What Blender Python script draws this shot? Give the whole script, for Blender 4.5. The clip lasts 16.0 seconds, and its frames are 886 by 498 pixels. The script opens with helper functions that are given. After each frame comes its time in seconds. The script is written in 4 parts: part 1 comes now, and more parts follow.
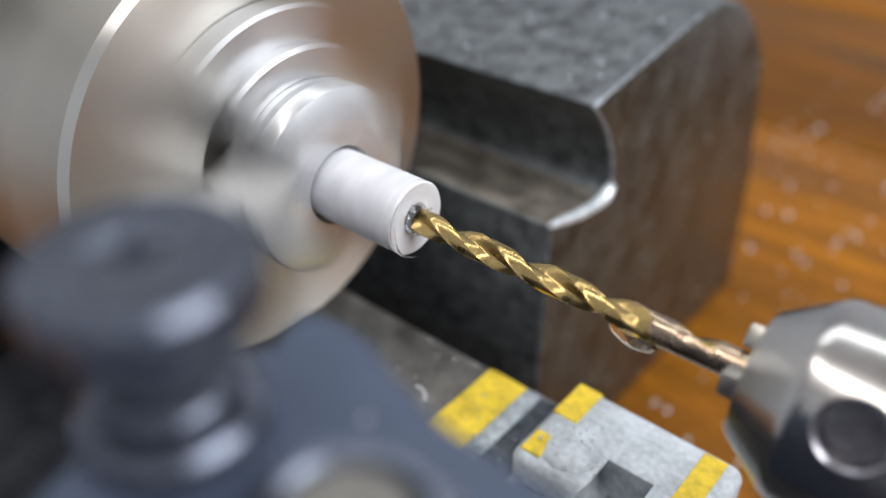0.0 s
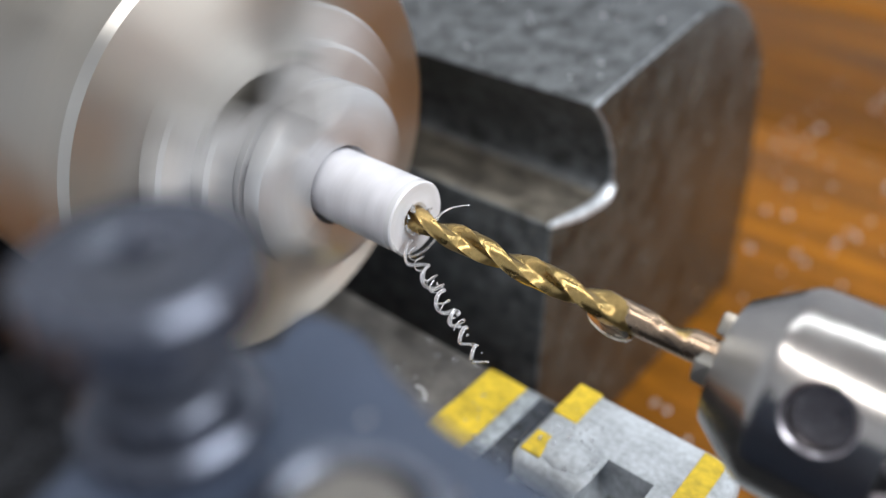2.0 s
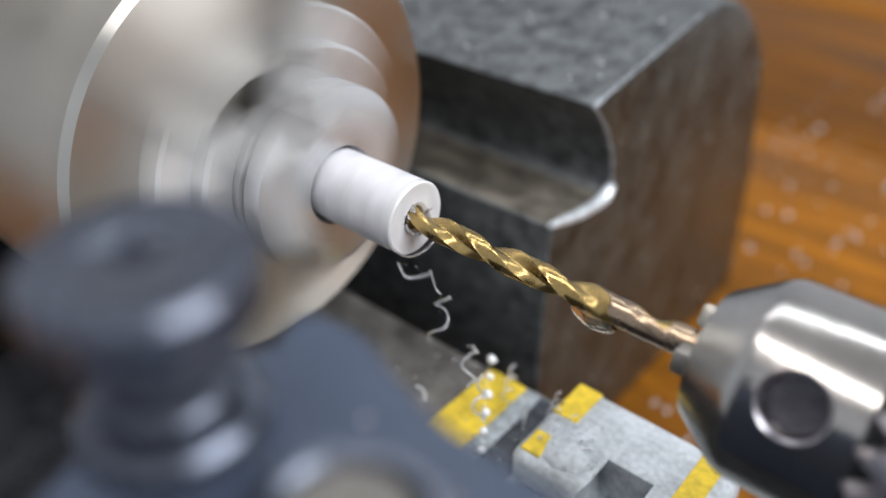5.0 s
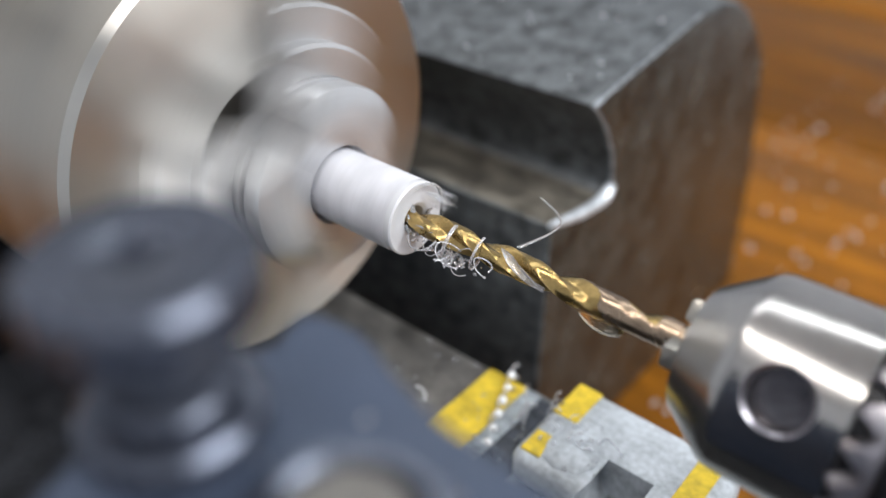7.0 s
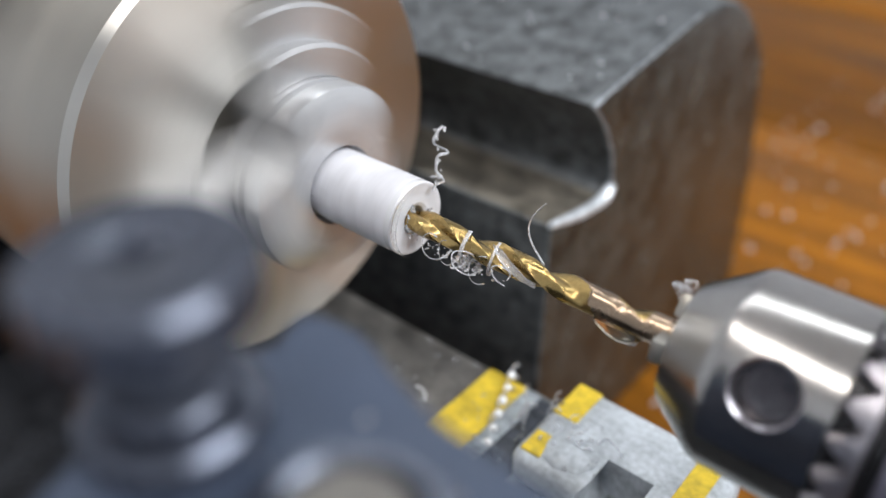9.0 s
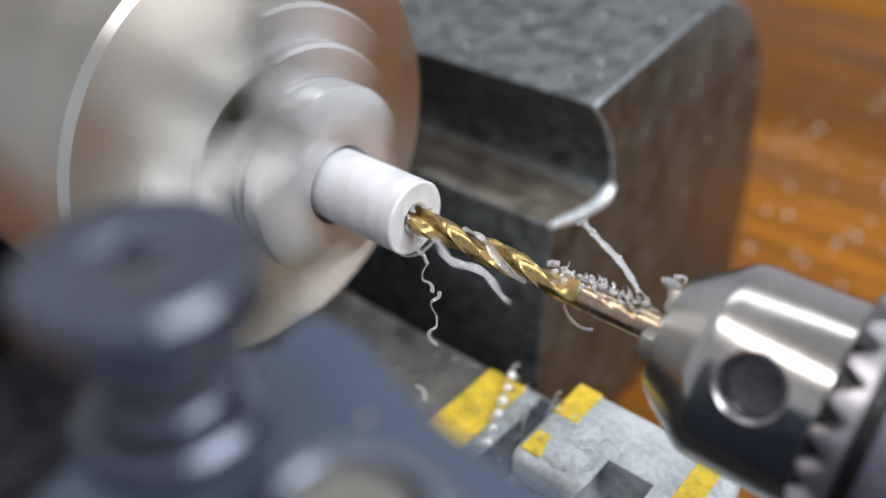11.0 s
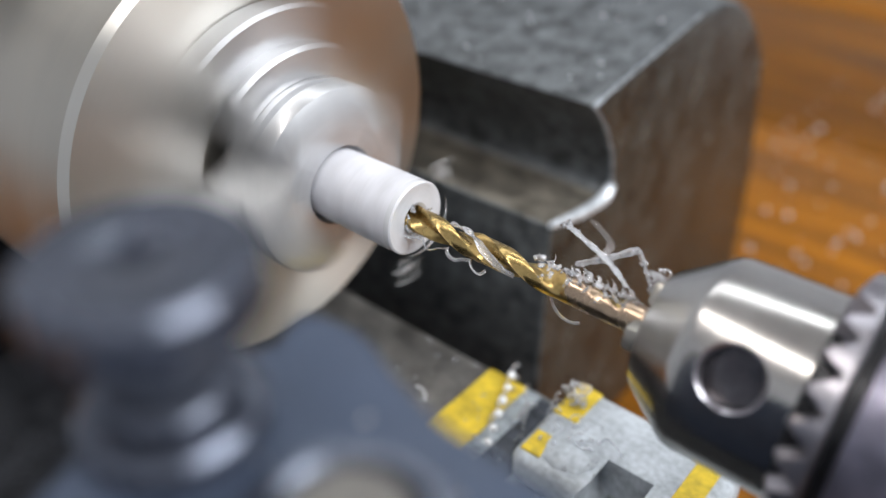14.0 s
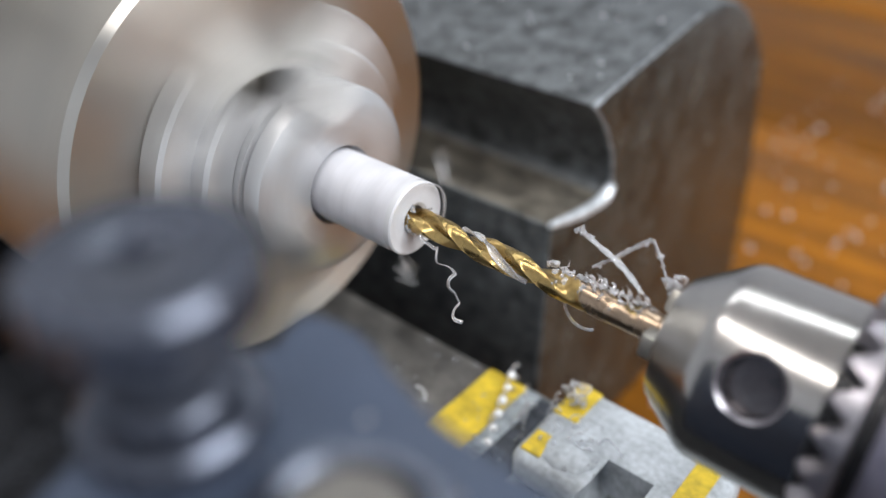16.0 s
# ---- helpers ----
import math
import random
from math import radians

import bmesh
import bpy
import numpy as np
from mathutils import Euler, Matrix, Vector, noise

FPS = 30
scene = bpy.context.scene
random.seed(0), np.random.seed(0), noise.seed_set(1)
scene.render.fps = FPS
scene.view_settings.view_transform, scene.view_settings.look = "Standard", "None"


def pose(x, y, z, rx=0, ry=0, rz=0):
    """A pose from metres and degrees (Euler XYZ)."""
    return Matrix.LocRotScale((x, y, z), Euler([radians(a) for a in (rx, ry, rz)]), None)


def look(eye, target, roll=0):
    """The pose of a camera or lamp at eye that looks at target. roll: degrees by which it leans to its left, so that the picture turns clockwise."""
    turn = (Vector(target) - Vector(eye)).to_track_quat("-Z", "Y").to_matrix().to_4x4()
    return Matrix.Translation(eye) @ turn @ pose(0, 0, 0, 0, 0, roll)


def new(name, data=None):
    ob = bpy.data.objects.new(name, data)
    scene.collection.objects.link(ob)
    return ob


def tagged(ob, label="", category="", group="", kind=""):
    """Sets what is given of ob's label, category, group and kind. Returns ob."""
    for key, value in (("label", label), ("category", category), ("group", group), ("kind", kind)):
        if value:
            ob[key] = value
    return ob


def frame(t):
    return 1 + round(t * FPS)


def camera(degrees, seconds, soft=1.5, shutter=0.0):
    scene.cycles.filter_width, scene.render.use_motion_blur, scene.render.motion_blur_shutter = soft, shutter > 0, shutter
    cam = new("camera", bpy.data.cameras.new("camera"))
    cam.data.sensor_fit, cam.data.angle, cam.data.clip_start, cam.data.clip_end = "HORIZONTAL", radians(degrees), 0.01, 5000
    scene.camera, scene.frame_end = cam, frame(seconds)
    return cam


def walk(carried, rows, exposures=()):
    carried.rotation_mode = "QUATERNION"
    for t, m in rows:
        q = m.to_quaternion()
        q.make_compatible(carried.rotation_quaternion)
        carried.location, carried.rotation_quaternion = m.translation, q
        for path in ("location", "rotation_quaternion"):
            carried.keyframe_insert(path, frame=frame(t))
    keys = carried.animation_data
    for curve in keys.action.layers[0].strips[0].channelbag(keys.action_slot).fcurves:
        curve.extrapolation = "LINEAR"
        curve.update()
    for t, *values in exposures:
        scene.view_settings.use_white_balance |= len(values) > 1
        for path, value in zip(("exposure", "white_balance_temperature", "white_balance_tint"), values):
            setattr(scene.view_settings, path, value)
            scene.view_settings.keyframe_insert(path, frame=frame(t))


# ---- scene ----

CLIP = 16.0
EYE = Vector((0.0916, -0.1006, 0.0846))
cam = camera(56.8, CLIP, 1.2, 0.45)
cam.data.dof.use_dof = True
cam.data.dof.focus_distance = 0.150
cam.data.dof.aperture_fstop = 7.0
STAND = look(EYE, (-0.4424, 0.5336, -0.4746))
walk(cam, [(0.0, STAND), (CLIP, STAND)])

# ---- light ----
world = bpy.data.worlds.new("room_air")
scene.world = world
world.use_nodes = True
world.node_tree.nodes["Background"].inputs[0].default_value = (0.75, 0.85, 1.0, 1)
world.node_tree.nodes["Background"].inputs[1].default_value = 0.05
scene.view_settings.exposure = 0.3


def tube_light(name, eye, target, long, wide, watts, colour):
    data = bpy.data.lights.new(name, "AREA")
    data.shape, data.size, data.size_y, data.energy, data.color = "RECTANGLE", long, wide, watts, colour
    ob = new(name, data)
    ob.matrix_world = look(eye, target)
    return ob


tube_light("white_tube_lamp", (-0.14, 0.36, 0.66), (0, 0, 0), 0.75, 0.04, 1.15, (0.9, 0.96, 1.0))
tube_light("warm_tube_lamp", (-0.13, -0.27, 0.70), (0, 0, 0), 0.75, 0.05, 2.1, (1.0, 0.965, 0.935))
# added fill panel, kept out of the nose's reflections, to lift the ambient
tube_light("fill_panel_lamp", (1.25, 0.25, 1.5), (0.1, 0.1, 0), 1.5, 1.1, 60.0, (0.94, 0.97, 1.0))

# ---- materials ----


def material(name, colour, rough=0.5, metal=0.0, vary=0.25, scale=60.0, bump=0.1, fine=600.0, stretch=(1, 1, 1), **extra):
    """A node material with colour and gloss varied at two scales and a fine relief; scale and fine are per metre."""
    m = bpy.data.materials.new(name)
    m.use_nodes = True
    nt = m.node_tree
    b = nt.nodes["Principled BSDF"]
    tc = nt.nodes.new("ShaderNodeTexCoord")
    mp = nt.nodes.new("ShaderNodeMapping")
    mp.inputs["Scale"].default_value = stretch
    nt.links.new(tc.outputs["Object"], mp.inputs[0])
    n1, n2 = nt.nodes.new("ShaderNodeTexNoise"), nt.nodes.new("ShaderNodeTexNoise")
    n1.inputs["Scale"].default_value, n2.inputs["Scale"].default_value = scale, fine
    n1.inputs["Detail"].default_value, n2.inputs["Detail"].default_value = 6, 4
    for n in (n1, n2):
        nt.links.new(mp.outputs[0], n.inputs["Vector"])
    mixn = nt.nodes.new("ShaderNodeMath")
    mixn.operation = "ADD"
    half = nt.nodes.new("ShaderNodeMath")
    half.operation = "MULTIPLY"
    half.inputs[1].default_value = 0.5
    nt.links.new(n2.outputs["Fac"], half.inputs[0])
    nt.links.new(n1.outputs["Fac"], mixn.inputs[0])
    nt.links.new(half.outputs[0], mixn.inputs[1])
    ramp = nt.nodes.new("ShaderNodeMapRange")
    ramp.inputs["From Min"].default_value, ramp.inputs["From Max"].default_value = 0.5, 1.0
    ramp.inputs["To Min"].default_value, ramp.inputs["To Max"].default_value = 1 - vary, 1 + vary
    nt.links.new(mixn.outputs[0], ramp.inputs["Value"])
    mul = nt.nodes.new("ShaderNodeMix")
    mul.data_type, mul.blend_type = "RGBA", "MULTIPLY"
    mul.inputs["Factor"].default_value = 1
    mul.inputs["A"].default_value = (*colour, 1)
    nt.links.new(ramp.outputs[0], mul.inputs["B"])
    nt.links.new(mul.outputs["Result"], b.inputs["Base Color"])
    rr = nt.nodes.new("ShaderNodeMapRange")
    rr.inputs["From Min"].default_value, rr.inputs["From Max"].default_value = 0.3, 0.7
    rr.inputs["To Min"].default_value, rr.inputs["To Max"].default_value = rough * 0.8, min(1, rough * 1.25)
    nt.links.new(n1.outputs["Fac"], rr.inputs["Value"])
    nt.links.new(rr.outputs[0], b.inputs["Roughness"])
    b.inputs["Metallic"].default_value = metal
    if bump:
        bp = nt.nodes.new("ShaderNodeBump")
        bp.inputs["Strength"].default_value, bp.inputs["Distance"].default_value = bump, 0.0004
        nt.links.new(n2.outputs["Fac"], bp.inputs["Height"])
        nt.links.new(bp.outputs[0], b.inputs["Normal"])
    for key, value in extra.items():
        b.inputs[key.replace("_", " ")].default_value = value
    return m


def turned(name, colour, rough, strength=0.75, metal=1.0):
    """Metal turned on a lathe about its own x axis: its gloss is drawn out across the tool marks."""
    m = material(name, colour, rough, metal, 0.12, 40, 0.03, 900, Anisotropic=strength, Anisotropic_Rotation=0.25)
    nt = m.node_tree
    tan = nt.nodes.new("ShaderNodeTangent")
    tan.direction_type, tan.axis = "RADIAL", "X"
    nt.links.new(tan.outputs[0], nt.nodes["Principled BSDF"].inputs["Tangent"])
    return m


def wood_material(name, dark, light):
    m = material(name, light, 0.55, 0, 0.5, 14, 0.12, 220, (0.5, 2.4, 2.4))
    nt = m.node_tree
    b = nt.nodes["Principled BSDF"]
    b.inputs["Specular IOR Level"].default_value = 0.2
    tc = [n for n in nt.nodes if n.type == "MAPPING"][0]
    wave = nt.nodes.new("ShaderNodeTexWave")
    wave.bands_direction = "Y"
    wave.inputs["Scale"].default_value, wave.inputs["Distortion"].default_value = 5.5, 9
    wave.inputs["Detail"].default_value, wave.inputs["Detail Scale"].default_value = 4, 1.4
    nt.links.new(tc.outputs[0], wave.inputs["Vector"])
    ramp = nt.nodes.new("ShaderNodeValToRGB")
    ramp.color_ramp.elements[0].color, ramp.color_ramp.elements[1].color = (*dark, 1), (*light, 1)
    nt.links.new(wave.outputs["Fac"], ramp.inputs[0])
    mul = [n for n in nt.nodes if n.type == "MIX"][0]
    nt.links.new(ramp.outputs[0], mul.inputs["A"])
    return m


CHUCK_STEEL = turned("turned_steel", (0.56, 0.54, 0.50), 0.38, 0.92)
SIDE_STEEL = material("dull_turned_side_steel", (0.46, 0.43, 0.38), 0.42, 1.0, 0.15, 60, 0.04, 900)
JAW_STEEL = material("ground_jaw_steel", (0.54, 0.54, 0.55), 0.33, 0.65, 0.15, 120, 0.05, 900)
NOSE_STEEL = turned("polished_turned_steel", (0.44, 0.42, 0.40), 0.20, 0.3)
GEAR_STEEL = material("bright_gear_steel", (0.42, 0.40, 0.43), 0.36, 1.0, 0.1, 150, 0.04, 1200)
DARK_STEEL = material("blackened_steel", (0.02, 0.02, 0.022), 0.35, 0.6, 0.4, 150, 0.15, 900)
KNURL = material("knurled_dark_steel", (0.2, 0.19, 0.24), 0.34, 0.9, 0.3, 200, 0.1, 1500)
# steel darkened to stand for the shade inside the key holes
HOLE_SHADE = material("shaded_hole_steel", (0.16, 0.15, 0.16), 0.22, 1.0, 0.3, 300, 0.05, 1500)
GOLD = material("titanium_nitride_gold", (0.50, 0.35, 0.14), 0.27, 1.0, 0.25, 260, 0.05, 1800)
SHANK = material("bronzed_steel_shank", (0.42, 0.31, 0.22), 0.25, 1.0, 0.2, 200, 0.05, 1800)
PLASTIC = material("white_translucent_plastic", (0.57, 0.565, 0.595), 0.5, 0, 0.2, 260, 0.12, 1600, Subsurface_Weight=0.5, Subsurface_Scale=0.002, Subsurface_Radius=(1.0, 0.95, 0.9))
CHIP = material("clear_plastic_swarf", (0.93, 0.94, 0.97), 0.1, 0, 0.05, 400, 0.1, 3000, Transmission_Weight=0.75, IOR=1.45)
CUT_END = material("clear_cut_plastic", (0.6, 0.6, 0.62), 0.16, 0, 0.12, 400, 0.2, 1500, Subsurface_Weight=0.5, Subsurface_Scale=0.002, Subsurface_Radius=(1.0, 0.95, 0.9), IOR=1.45)
FILM = material("clear_plastic_film", (0.9, 0.9, 0.9), 0.12, 0, 0.05, 400, 0.1, 3000, Transmission_Weight=0.85, IOR=1.3)
OIL = material("cutting_oil", (1.0, 0.93, 0.8), 0.03, 0, 0.02, 200, 0, 3000, Transmission_Weight=1.0, IOR=1.46)
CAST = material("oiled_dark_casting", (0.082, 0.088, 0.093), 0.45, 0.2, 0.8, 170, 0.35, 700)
# darker copy of the casting colour: the end face's shade is painted in
CAST_END = material("shaded_casting_end", (0.040, 0.041, 0.037), 0.22, 0.15, 0.75, 95, 1.0, 700)
# pale colours for worn edges that also paint in the edge highlights
LIP_HIGHLIGHT = material("worn_lip_highlight", (0.62, 0.66, 0.7), 0.35, 0.4, 0.5, 160, 0.4, 900)
RIM_HIGHLIGHT = material("worn_rim_highlight", (0.22, 0.24, 0.26), 0.4, 0.4, 0.9, 200, 0.6, 900)
# white for the painted glints of a coil and for one pale chip
GLINT_CHIP = material("white_glint_and_chip", (0.95, 0.95, 0.96), 0.25, 0, 0.03, 300, 0.02, 2000, IOR=1.8)
TAR = material("black_painted_casting", (0.014, 0.015, 0.018), 0.5, 0.0, 0.5, 120, 0.3, 700, Specular_IOR_Level=0.3)
PLATE = material("blued_steel_plate", (0.050, 0.066, 0.104), 0.46, 0.35, 0.18, 120, 0.1, 900)
KNOB = material("blackened_knob_steel", (0.066, 0.074, 0.098), 0.23, 0.6, 0.25, 160, 0.1, 900)
GREY_PAINT = material("chipped_grey_paint", (0.3, 0.33, 0.35), 0.35, 0.1, 0.95, 90, 0.5, 700)
BOSS_PAINT = material("smooth_grey_paint", (0.42, 0.45, 0.48), 0.4, 0, 0.5, 70, 0.2, 700)
# brownish lip iron, made lighter than the casting to paint in its light
LIP_LIT = material("lit_brown_lip_iron", (0.125, 0.112, 0.092), 0.40, 0.3, 0.8, 110, 0.7, 600)
GRIME = material("wet_dark_grime", (0.045, 0.052, 0.066), 0.22, 0.2, 1.0, 220, 1.0, 700)
YELLOW = material("worn_yellow_paint", (0.62, 0.44, 0.025), 0.45, 0, 0.35, 260, 0.3, 900)
SLIDE = material("scraped_grey_iron", (0.16, 0.15, 0.138), 0.45, 0.5, 0.5, 120, 0.4, 800)
WOOD = wood_material("varnished_orange_wood", (0.185, 0.066, 0.002), (0.25, 0.090, 0.003))
DARK_WOOD = wood_material("darker_varnished_wood", (0.115, 0.040, 0.002), (0.155, 0.057, 0.003))
# pale tones of the unseen room, raised to bounce more ambient light
WALL = material("room_bounce_paint", (0.74, 0.76, 0.79), 0.8, 0, 0.1, 3, 0.1, 80)
CEIL = material("ceiling_bounce_paint", (0.8, 0.8, 0.8), 0.8, 0, 0.1, 3, 0.1, 80)

# ---- building helpers ----


def mesh_from(bm, name, mats, sharp=35):
    bmesh.ops.recalc_face_normals(bm, faces=bm.faces)
    me = bpy.data.meshes.new(name)
    bm.to_mesh(me)
    bm.free()
    for m in mats if isinstance(mats, (list, tuple)) else [mats]:
        me.materials.append(m)
    for p in me.polygons:
        p.use_smooth = True
    me.set_sharp_from_angle(angle=radians(sharp))
    return me


def part(name, bm, mat, parent=None, label="", sharp=35):
    ob = new(name, mesh_from(bm, name, mat, sharp))
    if parent:
        ob.parent = parent
    return tagged(ob, label)


def thing(name, label, category, group="", at=None, kind=""):
    ob = new(name)
    ob.empty_display_size = 0.005
    if at:
        ob.matrix_basis = at
    return tagged(ob, label, category, group, kind)


def revolve(profile, n=96, axis="x", bm=None, centre=(0, 0, 0), closed=False):
    """Turn (radius, along) points about an axis; a radius of 0 closes to a point."""
    bm = bm or bmesh.new()
    rings = []
    for r, a in profile:
        ring = []
        for k in range(1 if r < 1e-7 else n):
            c, s = r * math.cos(2 * math.pi * k / n), r * math.sin(2 * math.pi * k / n)
            p = (a, c, s) if axis == "x" else (c, s, a)
            ring.append(bm.verts.new(Vector(p) + Vector(centre)))
        rings.append(ring)
    for a, b in zip(rings, rings[1:] + rings[:1] if closed else rings[1:]):
        for k in range(n):
            q = [a[k % len(a)], a[(k + 1) % len(a)], b[(k + 1) % len(b)], b[k % len(b)]]
            q = [v for i, v in enumerate(q) if v not in q[:i]]
            if len(q) > 2:
                bm.faces.new(q)
    return bm


def box(x0, x1, y0, y1, z0, z1, bevel=0.0, seg=2, bm=None):
    bm = bm or bmesh.new()
    m = Matrix.LocRotScale(((x0 + x1) / 2, (y0 + y1) / 2, (z0 + z1) / 2), None, (x1 - x0, y1 - y0, z1 - z0))
    made = bmesh.ops.create_cube(bm, size=1, matrix=m)["verts"]
    if bevel:
        edges = {e for v in made for e in v.link_edges}
        bmesh.ops.bevel(bm, geom=list(edges), offset=bevel, segments=seg, affect="EDGES", profile=0.5)
    return bm


def prism(points, x0, x1, bevel=0.0, seg=2):
    """A (y, z) outline drawn out along x, all its edges eased."""
    bm = bmesh.new()
    f = bm.faces.new([bm.verts.new((x0, y, z)) for y, z in points])
    ex = bmesh.ops.extrude_face_region(bm, geom=[f])["geom"]
    bmesh.ops.translate(bm, verts=[v for v in ex if isinstance(v, bmesh.types.BMVert)], vec=(x1 - x0, 0, 0))
    if bevel:
        bmesh.ops.bevel(bm, geom=[e for e in bm.edges if e.calc_face_angle(0) > 0.5], offset=bevel, segments=seg, affect="EDGES", profile=0.5)
    return bm


def tube(points, radius, n=6, bm=None, flat=1.0):
    """A thread along points; radius may be a function of 0..1; flat squeezes it into a ribbon."""
    bm = bm or bmesh.new()
    pts = [Vector(p) for p in points]
    rings, up = [], Vector((0.3, 0.2, 1)).normalized()
    for i, p in enumerate(pts):
        t = (pts[min(i + 1, len(pts) - 1)] - pts[max(i - 1, 0)]).normalized()
        up = (up - t * up.dot(t)).normalized()
        side = t.cross(up)
        f = i / (len(pts) - 1)
        r = radius(f) if callable(radius) else radius
        rings.append([bm.verts.new(p + r * (math.cos(2 * math.pi * k / n) * side + flat * math.sin(2 * math.pi * k / n) * up)) for k in range(n)])
    for a, b in zip(rings, rings[1:]):
        for k in range(n):
            bm.faces.new((a[k], a[(k + 1) % n], b[(k + 1) % n], b[k]))
    bm.faces.new(rings[0]), bm.faces.new(rings[-1])
    return bm


def cut(bm, cutters):
    """The mesh less the cutters."""
    me = mesh_from(bm, "blank", [])
    blank = new("blank", me)
    temps = []
    for c in cutters:
        t = new("cutter", mesh_from(c, "cutter", []))
        mod = blank.modifiers.new("cut", "BOOLEAN")
        mod.object, mod.solver = t, "EXACT"
        temps.append(t)
    bpy.context.view_layer.update()
    made = bpy.data.meshes.new_from_object(blank.evaluated_get(bpy.context.evaluated_depsgraph_get()))
    out = bmesh.new()
    out.from_mesh(made)
    for t in (blank, *temps):
        bpy.data.objects.remove(t)
    return out


# ---- the room, the bench and the castings ----
BENCH_Z = -0.143


def room():
    # unseen closed shell, added to bounce lamp light onto the front faces
    x0, x1, y0, y1, z0, z1 = -1.6, 1.9, -1.5, 1.9, BENCH_Z - 0.9, 1.6
    t = 0.1
    for name, b, m in (
        ("wall_north", (x0 - t, x1 + t, y1, y1 + t, z0, z1), WALL), ("wall_south", (x0 - t, x1 + t, y0 - t, y0, z0, z1), WALL),
        ("wall_west", (x0 - t, x0, y0, y1, z0, z1), WALL), ("wall_east", (x1, x1 + t, y0, y1, z0, z1), WALL),
        ("floor", (x0 - t, x1 + t, y0 - t, y1 + t, z0 - t, z0), WALL), ("ceiling", (x0 - t, x1 + t, y0 - t, y1 + t, z1, z1 + t), CEIL),
    ):
        tagged(part(name, box(*b), m), "plain grey unseen room surface added to bounce light", "ceiling" if name == "ceiling" else name.split("_")[0], kind="structure")


SEAM = 0.405


def workbench():
    t = thing("workbench", "varnished orange wooden workbench top with dark grain", "workbench")
    for y0, y1, m in ((-0.4, -0.182, WOOD), (-0.18, 0.068, WOOD), (0.07, SEAM - 0.003, WOOD), (SEAM, 0.66, DARK_WOOD), (0.662, 0.8, WOOD)):
        part("plank", box(-0.9, 0.9, y0, y1, BENCH_Z - 0.04, BENCH_Z, 0.003), m, t)
    for x in (-0.85, 0.85):
        for y in (-0.35, 0.75):
            part("leg", box(x - 0.04, x + 0.04, y - 0.04, y + 0.04, BENCH_Z - 0.9, BENCH_Z - 0.041, 0.004), WOOD, t)


def casting():
    """The dark block behind the work: a bitten front over a forward lip."""
    t = thing("lathe_casting", "oily dark cast iron machine block with a worn, highlighted lip", "machine casting")
    bite = [(0.0751, -0.0036), (0.0768, -0.0052), (0.0835, -0.013), (0.0885, -0.0215), (0.0908, -0.029), (0.0905, -0.0345), (0.087, -0.0372), (0.081, -0.0370), (0.069, -0.0342), (0.0588, -0.0325)]
    outline = bite + [(0.0588, BENCH_Z + 0.001), (0.222, BENCH_Z + 0.001), (0.215, -0.08), (0.1985, -0.0265), (0.185, -0.0114), (0.1745, -0.0032), (0.163, 0.0030), (0.150, 0.0058), (0.137, 0.0056), (0.113, 0.0024)]
    bm = prism(outline, -0.2, -0.005, 0.0014, 3)
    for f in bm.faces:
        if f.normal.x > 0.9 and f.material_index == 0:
            # end face takes the colour with its shade painted in
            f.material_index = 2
        elif f.normal.z > 0.85 and f.calc_center_median().z < -0.02:
            # up-facing lip gets the brown with the light painted in
            f.material_index = 1
    part("body", bm, [CAST, LIP_LIT, CAST_END], t)
    lip = [(-0.0054, 0.0592 + 0.0262 * k / 12, -0.0325 - 0.0042 * math.sin(0.5 * math.pi * k / 12)) for k in range(13)]
    lip += [(-0.0054, 0.0854 + 0.0056 * math.sin(a), -0.0327 - 0.0040 * math.cos(a)) for a in (0.2 * k for k in range(1, 8))]
    rim = [(-0.0055 + 0.0003 * noise.noise(Vector((k, 3.3, 0))), 0.0756 + 0.060 * k / 30, -0.0039 + 0.0096 * (k / 30) ** 0.97) for k in range(31)]
    # thin pale tubes put the highlights on the block's worn edges
    part("rim_highlight", tube(rim, lambda f: 0.0006 + 0.0003 * math.sin(37 * f), 8), RIM_HIGHLIGHT, t, "worn rim of the top, its highlight painted pale")
    bite = [(-0.0055, 0.0755 + 0.0152 * math.sin(0.5 * math.pi * k / 14), -0.004 - 0.03 * (k / 14) ** 1.15) for k in range(15)]
    part("bite_highlight", tube(bite, 0.0006, 8), RIM_HIGHLIGHT, t, "worn edge of the hollow, its highlight painted pale")
    part("lip_highlight", tube(lip, lambda f: 0.0010 + 0.0009 * math.sin(2.6 * f), 8), LIP_HIGHLIGHT, t, "worn edge of the lip, its highlight painted bright")


def bed_and_slide():
    t = thing("lathe_bed", "black painted cast iron lathe bed on the workbench", "lathe bed")
    part("way", box(-0.2, 0.35, -0.03, 0.024, -0.105, -0.0755, 0.002), SLIDE, t)
    part("foot", box(-0.2, 0.35, -0.045, 0.035, BENCH_Z + 0.001, -0.105, 0.002), TAR, t)
    s = thing("cross_slide", "black cast iron cross slide under the tool post", "cross slide")
    part("body", box(-0.11, 0.11, -0.2, -0.0125, -0.0745, -0.064, 0.002), TAR, s)
    part("apron", box(-0.11, 0.11, -0.2, -0.06, BENCH_Z + 0.004, -0.0755, 0.003), TAR, s)
    h = thing("headstock", "black painted headstock casting holding the lathe chuck", "headstock")
    part("body", box(-0.2, -0.112, -0.055, 0.057, -0.0745, 0.06, 0.004), TAR, h)
    part("spindle_nose", revolve([(0, -0.1125), (0.03, -0.1125), (0.03, -0.0925), (0, -0.0925)], 64), DARK_STEEL, h)


